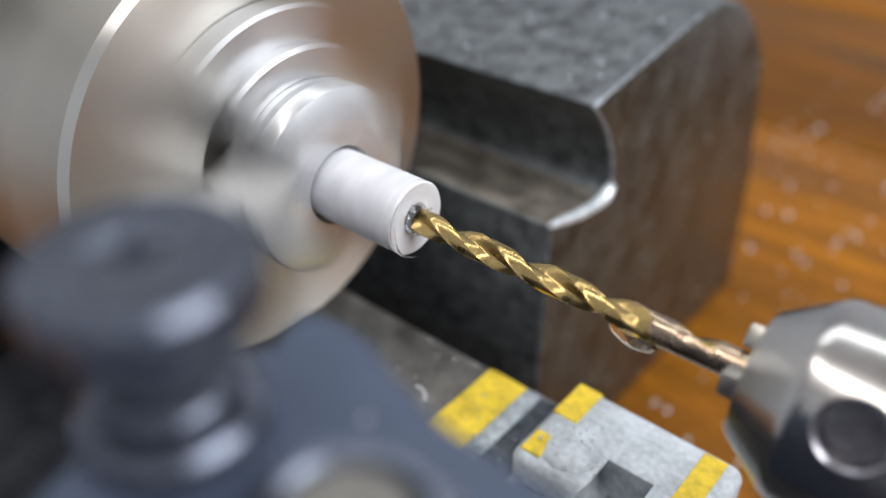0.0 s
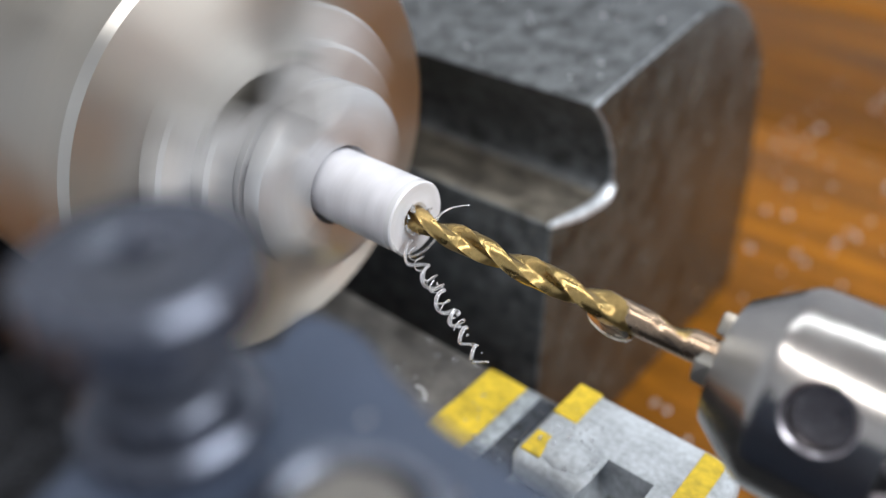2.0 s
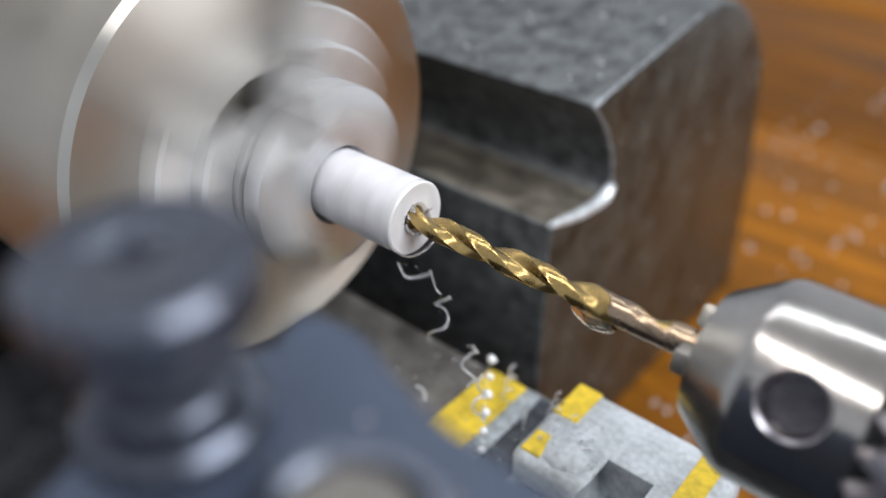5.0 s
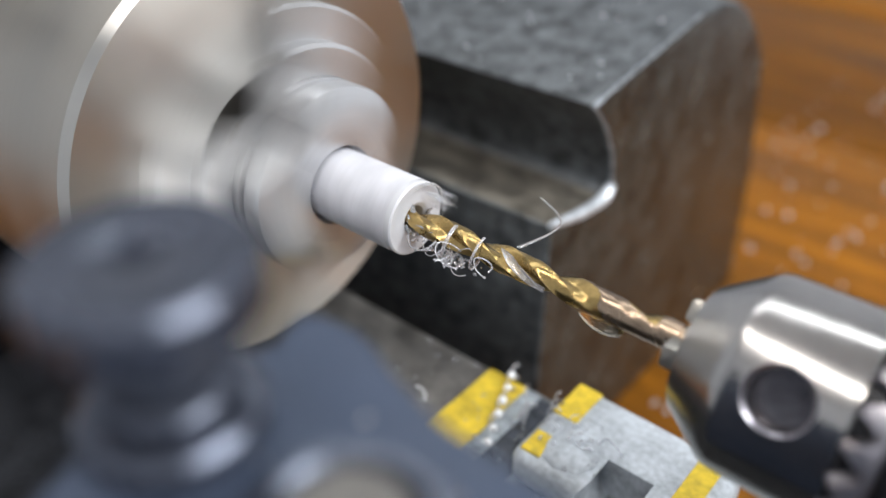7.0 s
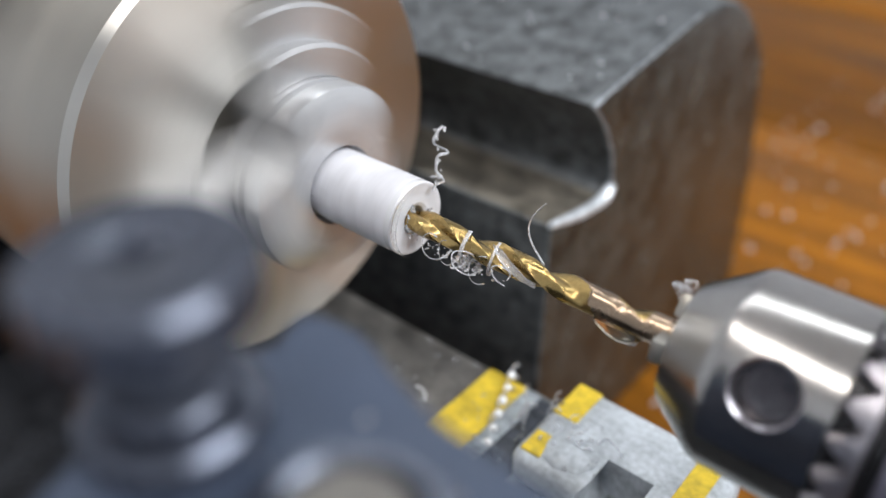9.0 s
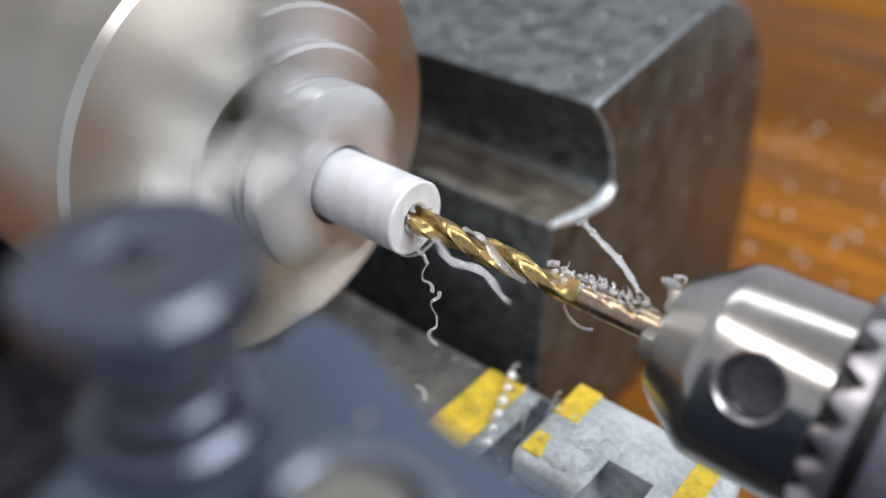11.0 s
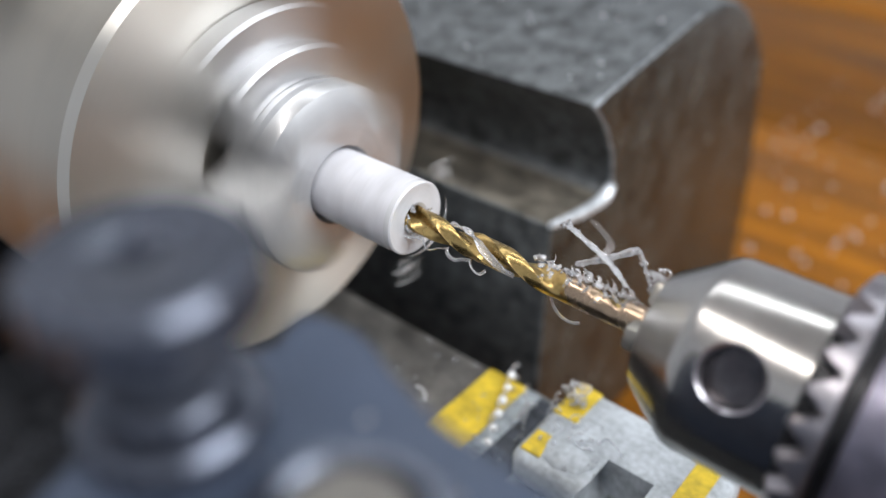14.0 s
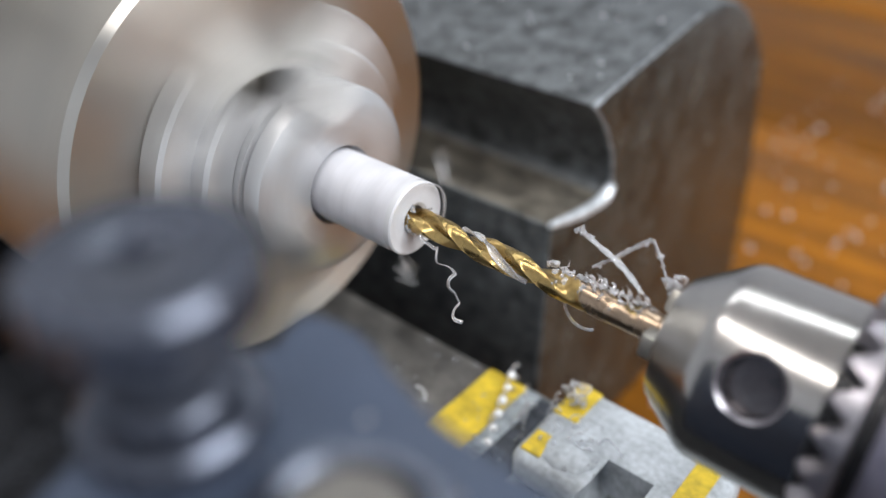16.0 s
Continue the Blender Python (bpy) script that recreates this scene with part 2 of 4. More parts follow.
def striped_bar():
    t = thing("striped_stop_bar", "chipped grey metal bar with worn yellow painted stripes", "machine bar")
    part("base", box(-0.07, 0.1, -0.012, 0.0295, -0.0752, -0.0605, 0.0012), SLIDE, t)
    part("painted_face", box(0.0101, 0.0988, -0.0118, 0.0294, -0.0606, -0.0602, 0.0002, 1), GREY_PAINT, t, "flaking grey paint")
    arch = revolve([(0, -0.02), (0.0070, -0.02), (0.0070, 0.0135), (0, 0.0135)], 40, "z")
    bmesh.ops.rotate(arch, verts=arch.verts, cent=(0, 0, 0), matrix=Matrix.Rotation(-math.pi / 2, 3, "X"))
    bmesh.ops.translate(arch, verts=arch.verts, vec=(0.0470, 0.0, -0.0545))
    boss = cut(box(0.0235, 0.0655, 0.002, 0.0305, -0.0601, -0.05, 0.003, 4), [arch])
    part("boss", boss, BOSS_PAINT, t, "rounded raised grey boss with an arched front")
    part("grime", box(0.0148, 0.0233, -0.0112, 0.0288, -0.0603, -0.0599, 0.0002, 1), GRIME, t, "wet dark grime beside the boss")
    part("stripe", box(-0.0015, 0.0100, -0.0115, 0.0293, -0.0606, -0.0601, 0.0002, 1), YELLOW, t, "yellow painted stripe")
    part("stripe", box(0.0246, 0.0308, 0.0178, 0.0295, -0.0503, -0.0497, 0.0002, 1), YELLOW, t, "yellow painted stripe")
    part("stripe", box(0.0252, 0.0300, 0.0042, 0.0112, -0.0503, -0.0497, 0.0002, 1), YELLOW, t, "remnant of a yellow painted stripe")
    part("stripe", box(0.0565, 0.0618, 0.0045, 0.0285, -0.0503, -0.0497, 0.0002, 1), YELLOW, t, "yellow painted stripe")


def tool_post():
    t = thing("tool_post", "blued steel tool post with a round black height knob", "tool post")
    plate = [(0.0371, -0.0593), (0.0396, -0.0574), (0.0453, -0.0571), (0.0503, -0.0594), (0.0582, -0.0614), (0.0938, -0.0619), (0.0938, -0.1200), (0.0509, -0.1200), (0.0338, -0.0751), (0.0338, -0.0692), (0.0392, -0.0649)]
    top = 0.0321
    bm = bmesh.new()
    f = bm.faces.new([bm.verts.new((x, y, -0.0639)) for x, y in plate])
    ex = bmesh.ops.extrude_face_region(bm, geom=[f])["geom"]
    bmesh.ops.translate(bm, verts=[v for v in ex if isinstance(v, bmesh.types.BMVert)], vec=(0, 0, top + 0.0639))
    bmesh.ops.bevel(bm, geom=list(bm.edges), offset=0.001, segments=2, affect="EDGES")
    part("body", bm, PLATE, t)
    c = (0.0412, -0.0766, 0.0288)
    part("lock_ring", revolve([(0.00000, 0.00337), (0.00825, 0.00337), (0.00825, 0.00568), (0.00739, 0.00647), (0.00000, 0.00647)], 96, "z", None, c), KNOB, t, "dark steel lock ring")
    part("knob_stem", revolve([(0.00000, 0.00653), (0.00581, 0.00653), (0.00607, 0.00686), (0.00607, 0.00845), (0.00554, 0.00911), (0.00396, 0.00964), (0.00343, 0.01056), (0.00343, 0.01445), (0.00000, 0.01445)], 96, "z", None, c), KNOB, t, "stepped black steel stem")
    prof = [(0.00000, 0.01452), (0.00726, 0.01465), (0.00845, 0.01531), (0.00931, 0.01650), (0.00931, 0.02033), (0.00858, 0.02112), (0.00224, 0.02132), (0.00191, 0.02112), (0.00145, 0.01980), (0.00000, 0.01954)]
    part("height_knob", revolve(prof, 96, "z", None, c), KNOB, t, "round black knob with a dimpled top")
    n = (0.0619, -0.0760, 0.0288)
    part("clamp_collar", revolve([(0.00594, 0.00337), (0.00845, 0.00337), (0.00845, 0.00561), (0.00766, 0.00647), (0.00660, 0.00647), (0.00594, 0.00594)], 96, "z", None, n, True), KNOB, t, "dark round clamp collar")
    part("clamp_stud", revolve([(0.00000, 0.00337), (0.00488, 0.00337), (0.00488, 0.00660), (0.00436, 0.00726), (0.00132, 0.00739), (0.00000, 0.00713)], 96, "z", None, n), SLIDE, t, "bright steel clamp stud")


# ---- the chuck and the work ----


def jaw_block(profile, wide):
    """A jaw of even width whose steps are turned to arcs and whose tip is ground to a wedge that grips the rod."""
    bm, rows = bmesh.new(), []
    n = 18
    for i in range(n + 1):
        s = wide * (2 * i / n - 1)
        row = []
        for r, x in profile:
            y = math.sqrt(max(r * r - s * s, 0))
            row.append(bm.verts.new((x, max(y, 0.6 * abs(s) + 0.0003), s)))
        rows.append(row)
    m = len(profile)
    for p, q in zip(rows, rows[1:]):
        for i in range(m):
            bm.faces.new((p[i], p[(i + 1) % m], q[(i + 1) % m], q[i]))
    bm.faces.new(rows[0]), bm.faces.new(rows[-1])
    return bm


def lathe_chuck():
    t = thing("lathe_chuck", "turned bright steel three-jaw lathe chuck, spinning", "lathe chuck")
    prof = [(0.0110, -0.092), (0.046, -0.092), (0.0482, -0.0895), (0.0492, -0.0895), (0.0492, -0.0428), (0.0478, -0.0412), (0.0202, -0.0408), (0.0195, -0.0412), (0.0195, -0.0448), (0.0120, -0.0448), (0.0110, -0.0455)]
    bm = revolve(prof, 160, closed=True)
    for f in bm.faces:
        c = f.calc_center_median()
        if (c.x < -0.043 and c.yz.length > 0.03) or (c.yz.length < 0.0194 and c.x < -0.0409):
            f.material_index = 1
    part("body", bm, [CHUCK_STEEL, SIDE_STEEL], t)
    # the gripping end with a chamfered front and a groove behind; the outer steps run in the chuck's slot
    grip = [(0.0078, -0.0405), (0.0079, -0.0224), (0.0087, -0.0207), (0.0168, -0.0207), (0.0203, -0.0226), (0.0207, -0.0234), (0.0207, -0.0266), (0.0196, -0.0270), (0.0196, -0.0279), (0.0207, -0.0283), (0.0207, -0.0292), (0.0207, -0.0405)]
    steps = [(0.0208, -0.0406), (0.0208, -0.0300), (0.0265, -0.0300), (0.0273, -0.0308), (0.0273, -0.0345), (0.0337, -0.0345), (0.0345, -0.0353), (0.0345, -0.0406)]
    for k in range(3):
        jaw = part("jaw", jaw_block(grip, 0.0112), JAW_STEEL, t, "stepped steel jaw", 30)
        jaw.matrix_basis = Matrix.Rotation(2 * math.pi * k / 3, 4, "X")
        part("jaw_step", jaw_block(steps, 0.0088), JAW_STEEL, jaw, "", 30)
    return t


def workpiece():
    t = thing("workpiece", "white translucent plastic rod gripped in the lathe chuck", "plastic rod")
    bm = revolve([(0.0027, -0.039), (0.0077, -0.039), (0.0077, -0.0030), (0.0077, -0.0016), (0.0077, -0.0003), (0.0074, 0), (0.0052, -0.0003), (0.0034, -0.0001), (0.0027, -0.0005)], 96, closed=True)
    for f in bm.faces:
        if f.calc_center_median().x > -0.0014:
            f.material_index = 1
    part("rod", bm, [PLASTIC, CUT_END], t)
    curl = [(0.0006 + 0.0008 * f, 0.0076 * math.cos(a), 0.0076 * math.sin(a)) for f, a in ((k / 24, 0.7 + 1.9 * k / 24) for k in range(25))]
    part("burr", tube(curl, lambda f: 0.0005 * math.sin(math.pi * min(1, f + 0.08) * 0.92) + 0.0001, 6, None, 0.5), FILM, t, "clear curled burr at the rim")
    return t


# ---- the drill and its chuck, drill tip at the origin ----
DRILL_R, PITCH = 0.00265, 0.0325


def drill_section(a, r, run):
    """Radius of the two-fluted section at angle a; run 0..1 fills the flutes."""
    b = (a + math.pi / 2) % math.pi - math.pi / 2
    land = 0.62
    if abs(b) < land:
        q = r if b > land - 0.2 else r * 0.955
    else:
        g = (abs(b) - land) / (math.pi / 2 - land)
        q = r * (1 - 0.62 * math.sin(g * math.pi / 2) ** 0.75)
    return q + (r - q) * run


def drill_bit():
    t = thing("drill_bit", "gold coated twist drill with a bronzed steel shank", "drill bit")
    n, m = 48, 260
    flute, full = 0.0525, 0.0665
    bm = bmesh.new()
    rings = []
    for i in range(m + 1):
        x = full * i / m
        turn = 2 * math.pi * x / PITCH
        point = min(1.0, 0.12 + x / 0.0016)
        rings.append([])
        for k in range(n):
            a = 2 * math.pi * k / n
            # one flute runs out before the other
            end = flute if math.sin(a) < 0 else flute + 0.0105
            run = min(1.0, max(0.0, (x - end + 0.006) / 0.006) ** 1.6)
            q = drill_section(a, DRILL_R * (1 if x < flute - 0.003 else 0.98), run) * point
            rings[-1].append(bm.verts.new((x, q * math.cos(a + turn + 0.48), q * math.sin(a + turn + 0.48))))
    for a, b in zip(rings, rings[1:]):
        for k in range(n):
            f = bm.faces.new((a[k], a[(k + 1) % n], b[(k + 1) % n], b[k]))
            c = f.calc_center_median()
            # the gold ends on a slant where the flute runs out
            if c.x > flute - 0.0016 - 0.0034 * math.cos(math.atan2(c.z, c.y) - 0.8) and c.yz.length > DRILL_R * 0.93:
                f.material_index = 1
    bm.faces.new(rings[0]), bm.faces.new(rings[-1])
    part("fluted_body", bm, [GOLD, SHANK], t, "gold coated spiral flutes", 50)
    part("shank", revolve([(0, 0.0666), (0.00255, 0.0666), (0.00258, 0.0668), (0.00258, 0.078), (0, 0.078)], 48), SHANK, t, "plain bronzed steel shank")
    return t


def drill_chuck():
    t = thing("drill_chuck", "bright steel keyed drill chuck holding the gold drill", "drill chuck")
    nose = [(0.0032, 0.0702), (0.0085, 0.0692), (0.0104, 0.0693), (0.0151, 0.0760), (0.0158, 0.0772), (0.0161, 0.0786), (0.0161, 0.1008), (0.0032, 0.1008)]
    holes = []
    for k in range(3):
        a = math.radians(33 + 120 * k)
        h = revolve([(0, 0), (0.0049, 0), (0.0049, 0.01), (0, 0.01)], 40)
        # bored radially at the key-hole station
        rot = Matrix.Translation((0.0852, 0, 0)) @ Matrix.Rotation(-a, 4, "X") @ Matrix.Rotation(math.pi / 2, 4, "Z").inverted() @ Matrix.Translation((0.009, 0, 0))
        bmesh.ops.transform(h, verts=h.verts, matrix=rot)
        holes.append(h)
    part("nose", cut(revolve(nose, 144, closed=True), holes), NOSE_STEEL, t, "polished steel nose with key holes")
    for k in range(3):
        a = math.radians(33 + 120 * k)
        rot = Matrix.Translation((0.0852, 0, 0)) @ Matrix.Rotation(-a, 4, "X") @ Matrix.Rotation(math.pi / 2, 4, "Z").inverted()
        # added dark lining paints the depth shade of the bored hole
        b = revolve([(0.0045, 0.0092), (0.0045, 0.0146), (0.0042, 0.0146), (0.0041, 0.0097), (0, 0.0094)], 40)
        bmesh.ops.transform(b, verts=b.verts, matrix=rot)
        rim, rings = bmesh.new(), []
        for q, drop in ((0.0049, -0.00003), (0.0046, 0.0003), (0.0044, 0.0006), (0.0044, 0.0022)):
            ring = []
            for i in range(48):
                g = 2 * math.pi * i / 48
                up = math.sqrt(0.0161 ** 2 - (q * math.sin(g)) ** 2) - drop
                ring.append(rim.verts.new((up, q * math.cos(g), q * math.sin(g))))
            rings.append(ring)
        for p, q in zip(rings, rings[1:]):
            for i in range(48):
                rim.faces.new((p[i], p[(i + 1) % 48], q[(i + 1) % 48], q[i]))
        bmesh.ops.transform(rim, verts=rim.verts, matrix=rot)
        part("key_hole_rim", rim, GEAR_STEEL, t, "bright chamfered key hole rim")
        part("key_hole_liner", b, HOLE_SHADE, t, "bored key hole lined dark for its shade")
        j = box(0.0658, 0.0702, 0.0030, 0.0070, -0.0021, 0.0021, 0.0007)
        bmesh.ops.rotate(j, verts=j.verts, cent=(0, 0, 0), matrix=Matrix.Rotation(math.radians(120 * k + 50), 3, "X"))
        part("jaw_tip", j, SIDE_STEEL, t, "dull steel jaw tip")
    bm = bmesh.new()
    n = 24 * 6
    rows = []
    for r, x, tooth in ((0.0172, 0.0942, 1), (0.0178, 0.0938, 1), (0.0204, 0.0950, 1), (0.0207, 0.0980, 0), (0.0207, 0.0985, 0), (0.0202, 0.0989, 0), (0.0172, 0.0989, 0)):
        ring = []
        for k in range(n):
            dx = tooth * 0.0027 * (0, 0, 0.5, 1, 1, 0.5)[k % 6]
            a = 2 * math.pi * k / n
            ring.append(bm.verts.new((x + dx, r * math.cos(a), r * math.sin(a))))
        rows.append(ring)
    for a, b in zip(rows, rows[1:] + rows[:1]):
        for k in range(n):
            bm.faces.new((a[k], a[(k + 1) % n], b[(k + 1) % n], b[k]))
    part("gear_root", revolve([(0.0161, 0.0938), (0.0170, 0.0942), (0.0170, 0.0987), (0.0161, 0.0987)], 96, closed=True), DARK_STEEL, t, "dark greasy gear root")
    part("gear_ring", bm, GEAR_STEEL, t, "bright toothed gear ring", 25)
    part("collar", revolve([(0.0162, 0.0991), (0.0200, 0.0991), (0.0200, 0.1009), (0.0162, 0.1009)], 96, closed=True), DARK_STEEL, t, "black collar")
    # diamond knurling as raised pyramids
    bm = bmesh.new()
    n, m = 168, 30
    rows = []
    for i in range(m + 1):
        rows.append([])
        for k in range(n):
            a = 2 * math.pi * k / n
            r = 0.0210 + (0.0004 if (i + k) % 2 else 0)
            rows[-1].append(bm.verts.new((0.1011 + 0.0255 * i / m, r * math.cos(a), r * math.sin(a))))
    for a, b in zip(rows, rows[1:]):
        for k in range(n):
            bm.faces.new((a[k], a[(k + 1) % n], b[(k + 1) % n], b[k]))
    bm.faces.new(rows[0]), bm.faces.new(rows[-1])
    part("knurled_sleeve", bm, KNURL, t, "dark diamond-knurled sleeve", 10)
    part("arbor", revolve([(0, 0.1265), (0.008, 0.1265), (0.008, 0.2), (0, 0.2)], 48), GEAR_STEEL, t)
    return t


# ---- swarf ----


def helix_thread(length, coil, turns, thick, seed, grow=0.0, jitter=0.15, flat=0.6):
    """A curled thread of plastic along local x from the origin."""
    rnd = random.Random(seed)
    n = int(turns * 20) + 12
    ph, pts = rnd.random() * 6.3, []
    for k in range(n + 1):
        f = k / n
        r = coil * (1 + grow * f) * (1 + jitter * math.sin(5.1 * f * turns + ph))
        a = 2 * math.pi * turns * f + ph
        pts.append((length * f + 0.6 * coil * jitter * math.sin(2 * a + ph), r * math.cos(a), r * math.sin(a)))
    return tube(pts, thick, 6, None, flat)


def bent_ribbon(length, rise, wave, thick, seed, frayed=0, flat=0.3, kink=False):
    """A bent strip along local x that bows by rise, with a torn, ragged edge."""
    rnd = random.Random(seed)
    pts = [(length * f, wave * math.sin(9 * f + seed), rise * (1 - abs(2 * f - 1.1) ** 1.15 if kink else math.sin(math.pi * f))) for f in (k / 40 for k in range(41))]
    bm = tube(pts, lambda f: thick * (0.35 + 0.8 * math.sin(math.pi * (0.12 + 0.8 * f)) + 0.16 * math.sin(31 * f + seed) + 0.14 * math.sin(83 * f)), 8, None, flat)
    for _ in range(frayed):
        p = Vector(rnd.choice(pts[2:-2])) + Vector((rnd.uniform(-1, 1), rnd.uniform(-1, 1), rnd.uniform(-0.2, 0.6))) * thick * 0.55
        crumb(bm, p, rnd.uniform(0.35, 0.8) * thick, rnd)
    # a crumpled knob at the torn end
    for _ in range(7):
        crumb(bm, Vector(pts[-2]) + Vector([rnd.uniform(-1, 1) for _ in range(3)]) * thick * 0.8, rnd.uniform(0.5, 0.9) * thick, rnd)
    return bm


def crumb(bm, p, size, rnd):
    """A torn bit: a squashed, uneven little solid."""
    made = bmesh.ops.create_icosphere(bm, subdivisions=1, radius=size)["verts"]
    q = Euler((rnd.random() * 6, rnd.random() * 6, rnd.random() * 6)).to_matrix()
    sx = (rnd.uniform(0.5, 1.6), rnd.uniform(0.5, 1.2), rnd.uniform(0.3, 0.9))
    for v in made:
        v.co = q @ Vector([c * k * rnd.uniform(0.7, 1.3) for c, k in zip(v.co, sx)]) + Vector(p)


def swarf(name, bm, label, group="plastic swarf", mat=None):
    return tagged(part(name, bm, mat or CHIP, None, label), category="swarf", group=group)


def snarl():
    """Open loops of thread hanging off the drill on its local -y side; the drill's axis is local x."""
    rnd = random.Random(5)
    bm = bmesh.new()
    for k in range(5):
        x0, r = -0.0095 + 0.0039 * k + rnd.uniform(-0.0008, 0.0008), rnd.uniform(0.0019, 0.0036)
        a0, span, lean = rnd.uniform(-0.4, 1.6), rnd.uniform(3.6, 5.4), rnd.uniform(-0.9, 0.9)
        pts = []
        for i in range(37):
            f = i / 36
            a = a0 + span * f
            q = r * (1 + 0.18 * math.sin(2.3 * math.pi * f + k))
            pts.append((x0 + q * math.cos(a) + 0.0015 * f, -0.0022 + q * math.sin(a) * (1 if math.sin(a) < 0 else 0.5), 0.0031 + lean * q * math.cos(a) - 0.0012 * f))
        tube(pts, rnd.uniform(0.00013, 0.00022), 6, bm, 0.6)
    # a band of thread once round the drill
    for x0, w in ((-0.0035, 0.0004), (0.0030, 0.00028)):
        tube([(x0 + 0.0011 * math.sin(a), 0.0034 * math.cos(a), 0.0034 * math.sin(a)) for a in (0.6 + 4.2 * i / 30 for i in range(31))], w, 6, bm, 0.35)
    for _ in range(46):
        a = rnd.uniform(2.2, 4.4)
        r = rnd.uniform(0.0026, 0.0040)
        crumb(bm, (rnd.gauss(-0.006, 0.0040), r * math.cos(a), r * math.sin(a)), rnd.uniform(0.0002, 0.00045), rnd)
    for k in range(8):
        a0, x0, r0 = rnd.uniform(2.4, 4.4), rnd.uniform(-0.007, 0.001), rnd.uniform(0.0028, 0.0040)
        q = rnd.uniform(0.0008, 0.0016)
        pts = [(x0 + q * math.sin(5 * f + k), (r0 + q * math.cos(6 * f)) * math.cos(a0 + 0.5 * f), (r0 + q * math.cos(6 * f)) * math.sin(a0 + 0.5 * f)) for f in (i / 16 for i in range(17))]
        tube(pts, rnd.uniform(0.0002, 0.00035), 5, bm, 0.25)
    return bm


def flute_ribbon(x0, x1, turn0):
    """A flat strip of plastic lying in one flute of the drill, in the drill's own space."""
    bm, rows = bmesh.new(), []
    n = 40
    for i in range(n + 1):
        f = i / n
        x = x0 + (x1 - x0) * f
        a = 2 * math.pi * x / PITCH + turn0
        w = 0.3 * min(1, 4 * f, 4 * (1 - f)) + 0.05
        row = []
        for da, r in ((-w, 0.0026), (-w / 2, 0.0022), (0, 0.00205), (w / 2, 0.0022), (w, 0.0026), (w, 0.00225), (0, 0.0017), (-w, 0.00225)):
            row.append(bm.verts.new((x, r * math.cos(a + da), r * math.sin(a + da))))
        rows.append(row)
    for a, b in zip(rows, rows[1:]):
        for k in range(8):
            bm.faces.new((a[k], a[(k + 1) % 8], b[(k + 1) % 8], b[k]))
    bm.faces.new(rows[0]), bm.faces.new(rows[-1])
    return bm


def crumb_cluster(x0, x1, r, count, seed, size=0.0005):
    rnd = random.Random(seed)
    bm = bmesh.new()
    for _ in range(count):
        a = rnd.gauss(1.0, 0.6)
        q = r * rnd.uniform(0.95, 1.16)
        crumb(bm, (rnd.uniform(x0, x1), q * math.cos(a), q * math.sin(a)), size * rnd.uniform(0.4, 1.3), rnd)
    # little rings of curled thread among the crumbs
    for _ in range(5):
        a, x, q = rnd.gauss(1.0, 0.4), rnd.uniform(x0, x1), rnd.uniform(0.0006, 0.0010)
        out = Vector((0, math.cos(a), math.sin(a)))
        p = Vector((x, 0, 0)) + out * (r + 0.6 * q)
        tube([p + q * (math.cos(g) * out + math.sin(g) * Vector((1, 0, 0))) for g in (5.2 * i / 18 for i in range(19))], 0.00024, 5, bm, 0.7)
    for _ in range(16):
        a, x = rnd.gauss(1.0, 0.5), rnd.uniform(x0, x1)
        out = Vector((rnd.uniform(-1, 1), math.cos(a), math.sin(a))).normalized()
        p = Vector((x, r * math.cos(a), r * math.sin(a)))
        k = rnd.uniform(0.0008, 0.0024)
        tube([p + out * k * f + Vector((0.3 * k * math.sin(4 * f), 0, 0)) for f in (0, 0.25, 0.5, 0.75, 1)], lambda f: 0.0003 * (1 - 0.8 * f), 5, bm, 0.4)
    return bm


def wad(size, seed):
    """A crumpled ball of film."""
    rnd = random.Random(seed)
    bm = bmesh.new()
    for _ in range(7):
        ph = [rnd.random() * 6.3 for _ in range(6)]
        pts = [(size * math.sin(5 * f + ph[0]) * math.cos(3 * f + ph[1]), size * 0.8 * math.sin(4 * f + ph[2]), size * 0.8 * math.cos(5 * f + ph[3])) for f in (k / 20 for k in range(21))]
        tube(pts, size * 0.13, 5, bm, 0.35)
    return bm


def scatter(name, label, count, spot, size, seed, mat=None):
    """Loose bits lying on a support: spot(rnd) gives a place on it."""
    rnd = random.Random(seed)
    bm = bmesh.new()
    for _ in range(count):
        p = spot(rnd)
        q = size * rnd.uniform(0.4, 1.4)
        crumb(bm, (p[0], p[1], p[2] + 0.4 * q), q, rnd)
    return tagged(part(name, bm, mat or CHIP), label, "swarf", kind="stuff")


def aim(a, b, roll=0):
    """A pose at a whose local x points to b; millimetres."""
    a, b = Vector(a) / 1000, Vector(b) / 1000
    return Matrix.Translation(a) @ (b - a).to_track_quat("X", "Z").to_matrix().to_4x4() @ pose(0, 0, 0, roll)


STEP = 10.0  # millimetres of a strand's piece
ROOT_A, ROOT_B = Vector((2.6, -3.6, -4.6)), Vector((1.1, 3.4, 4.0))
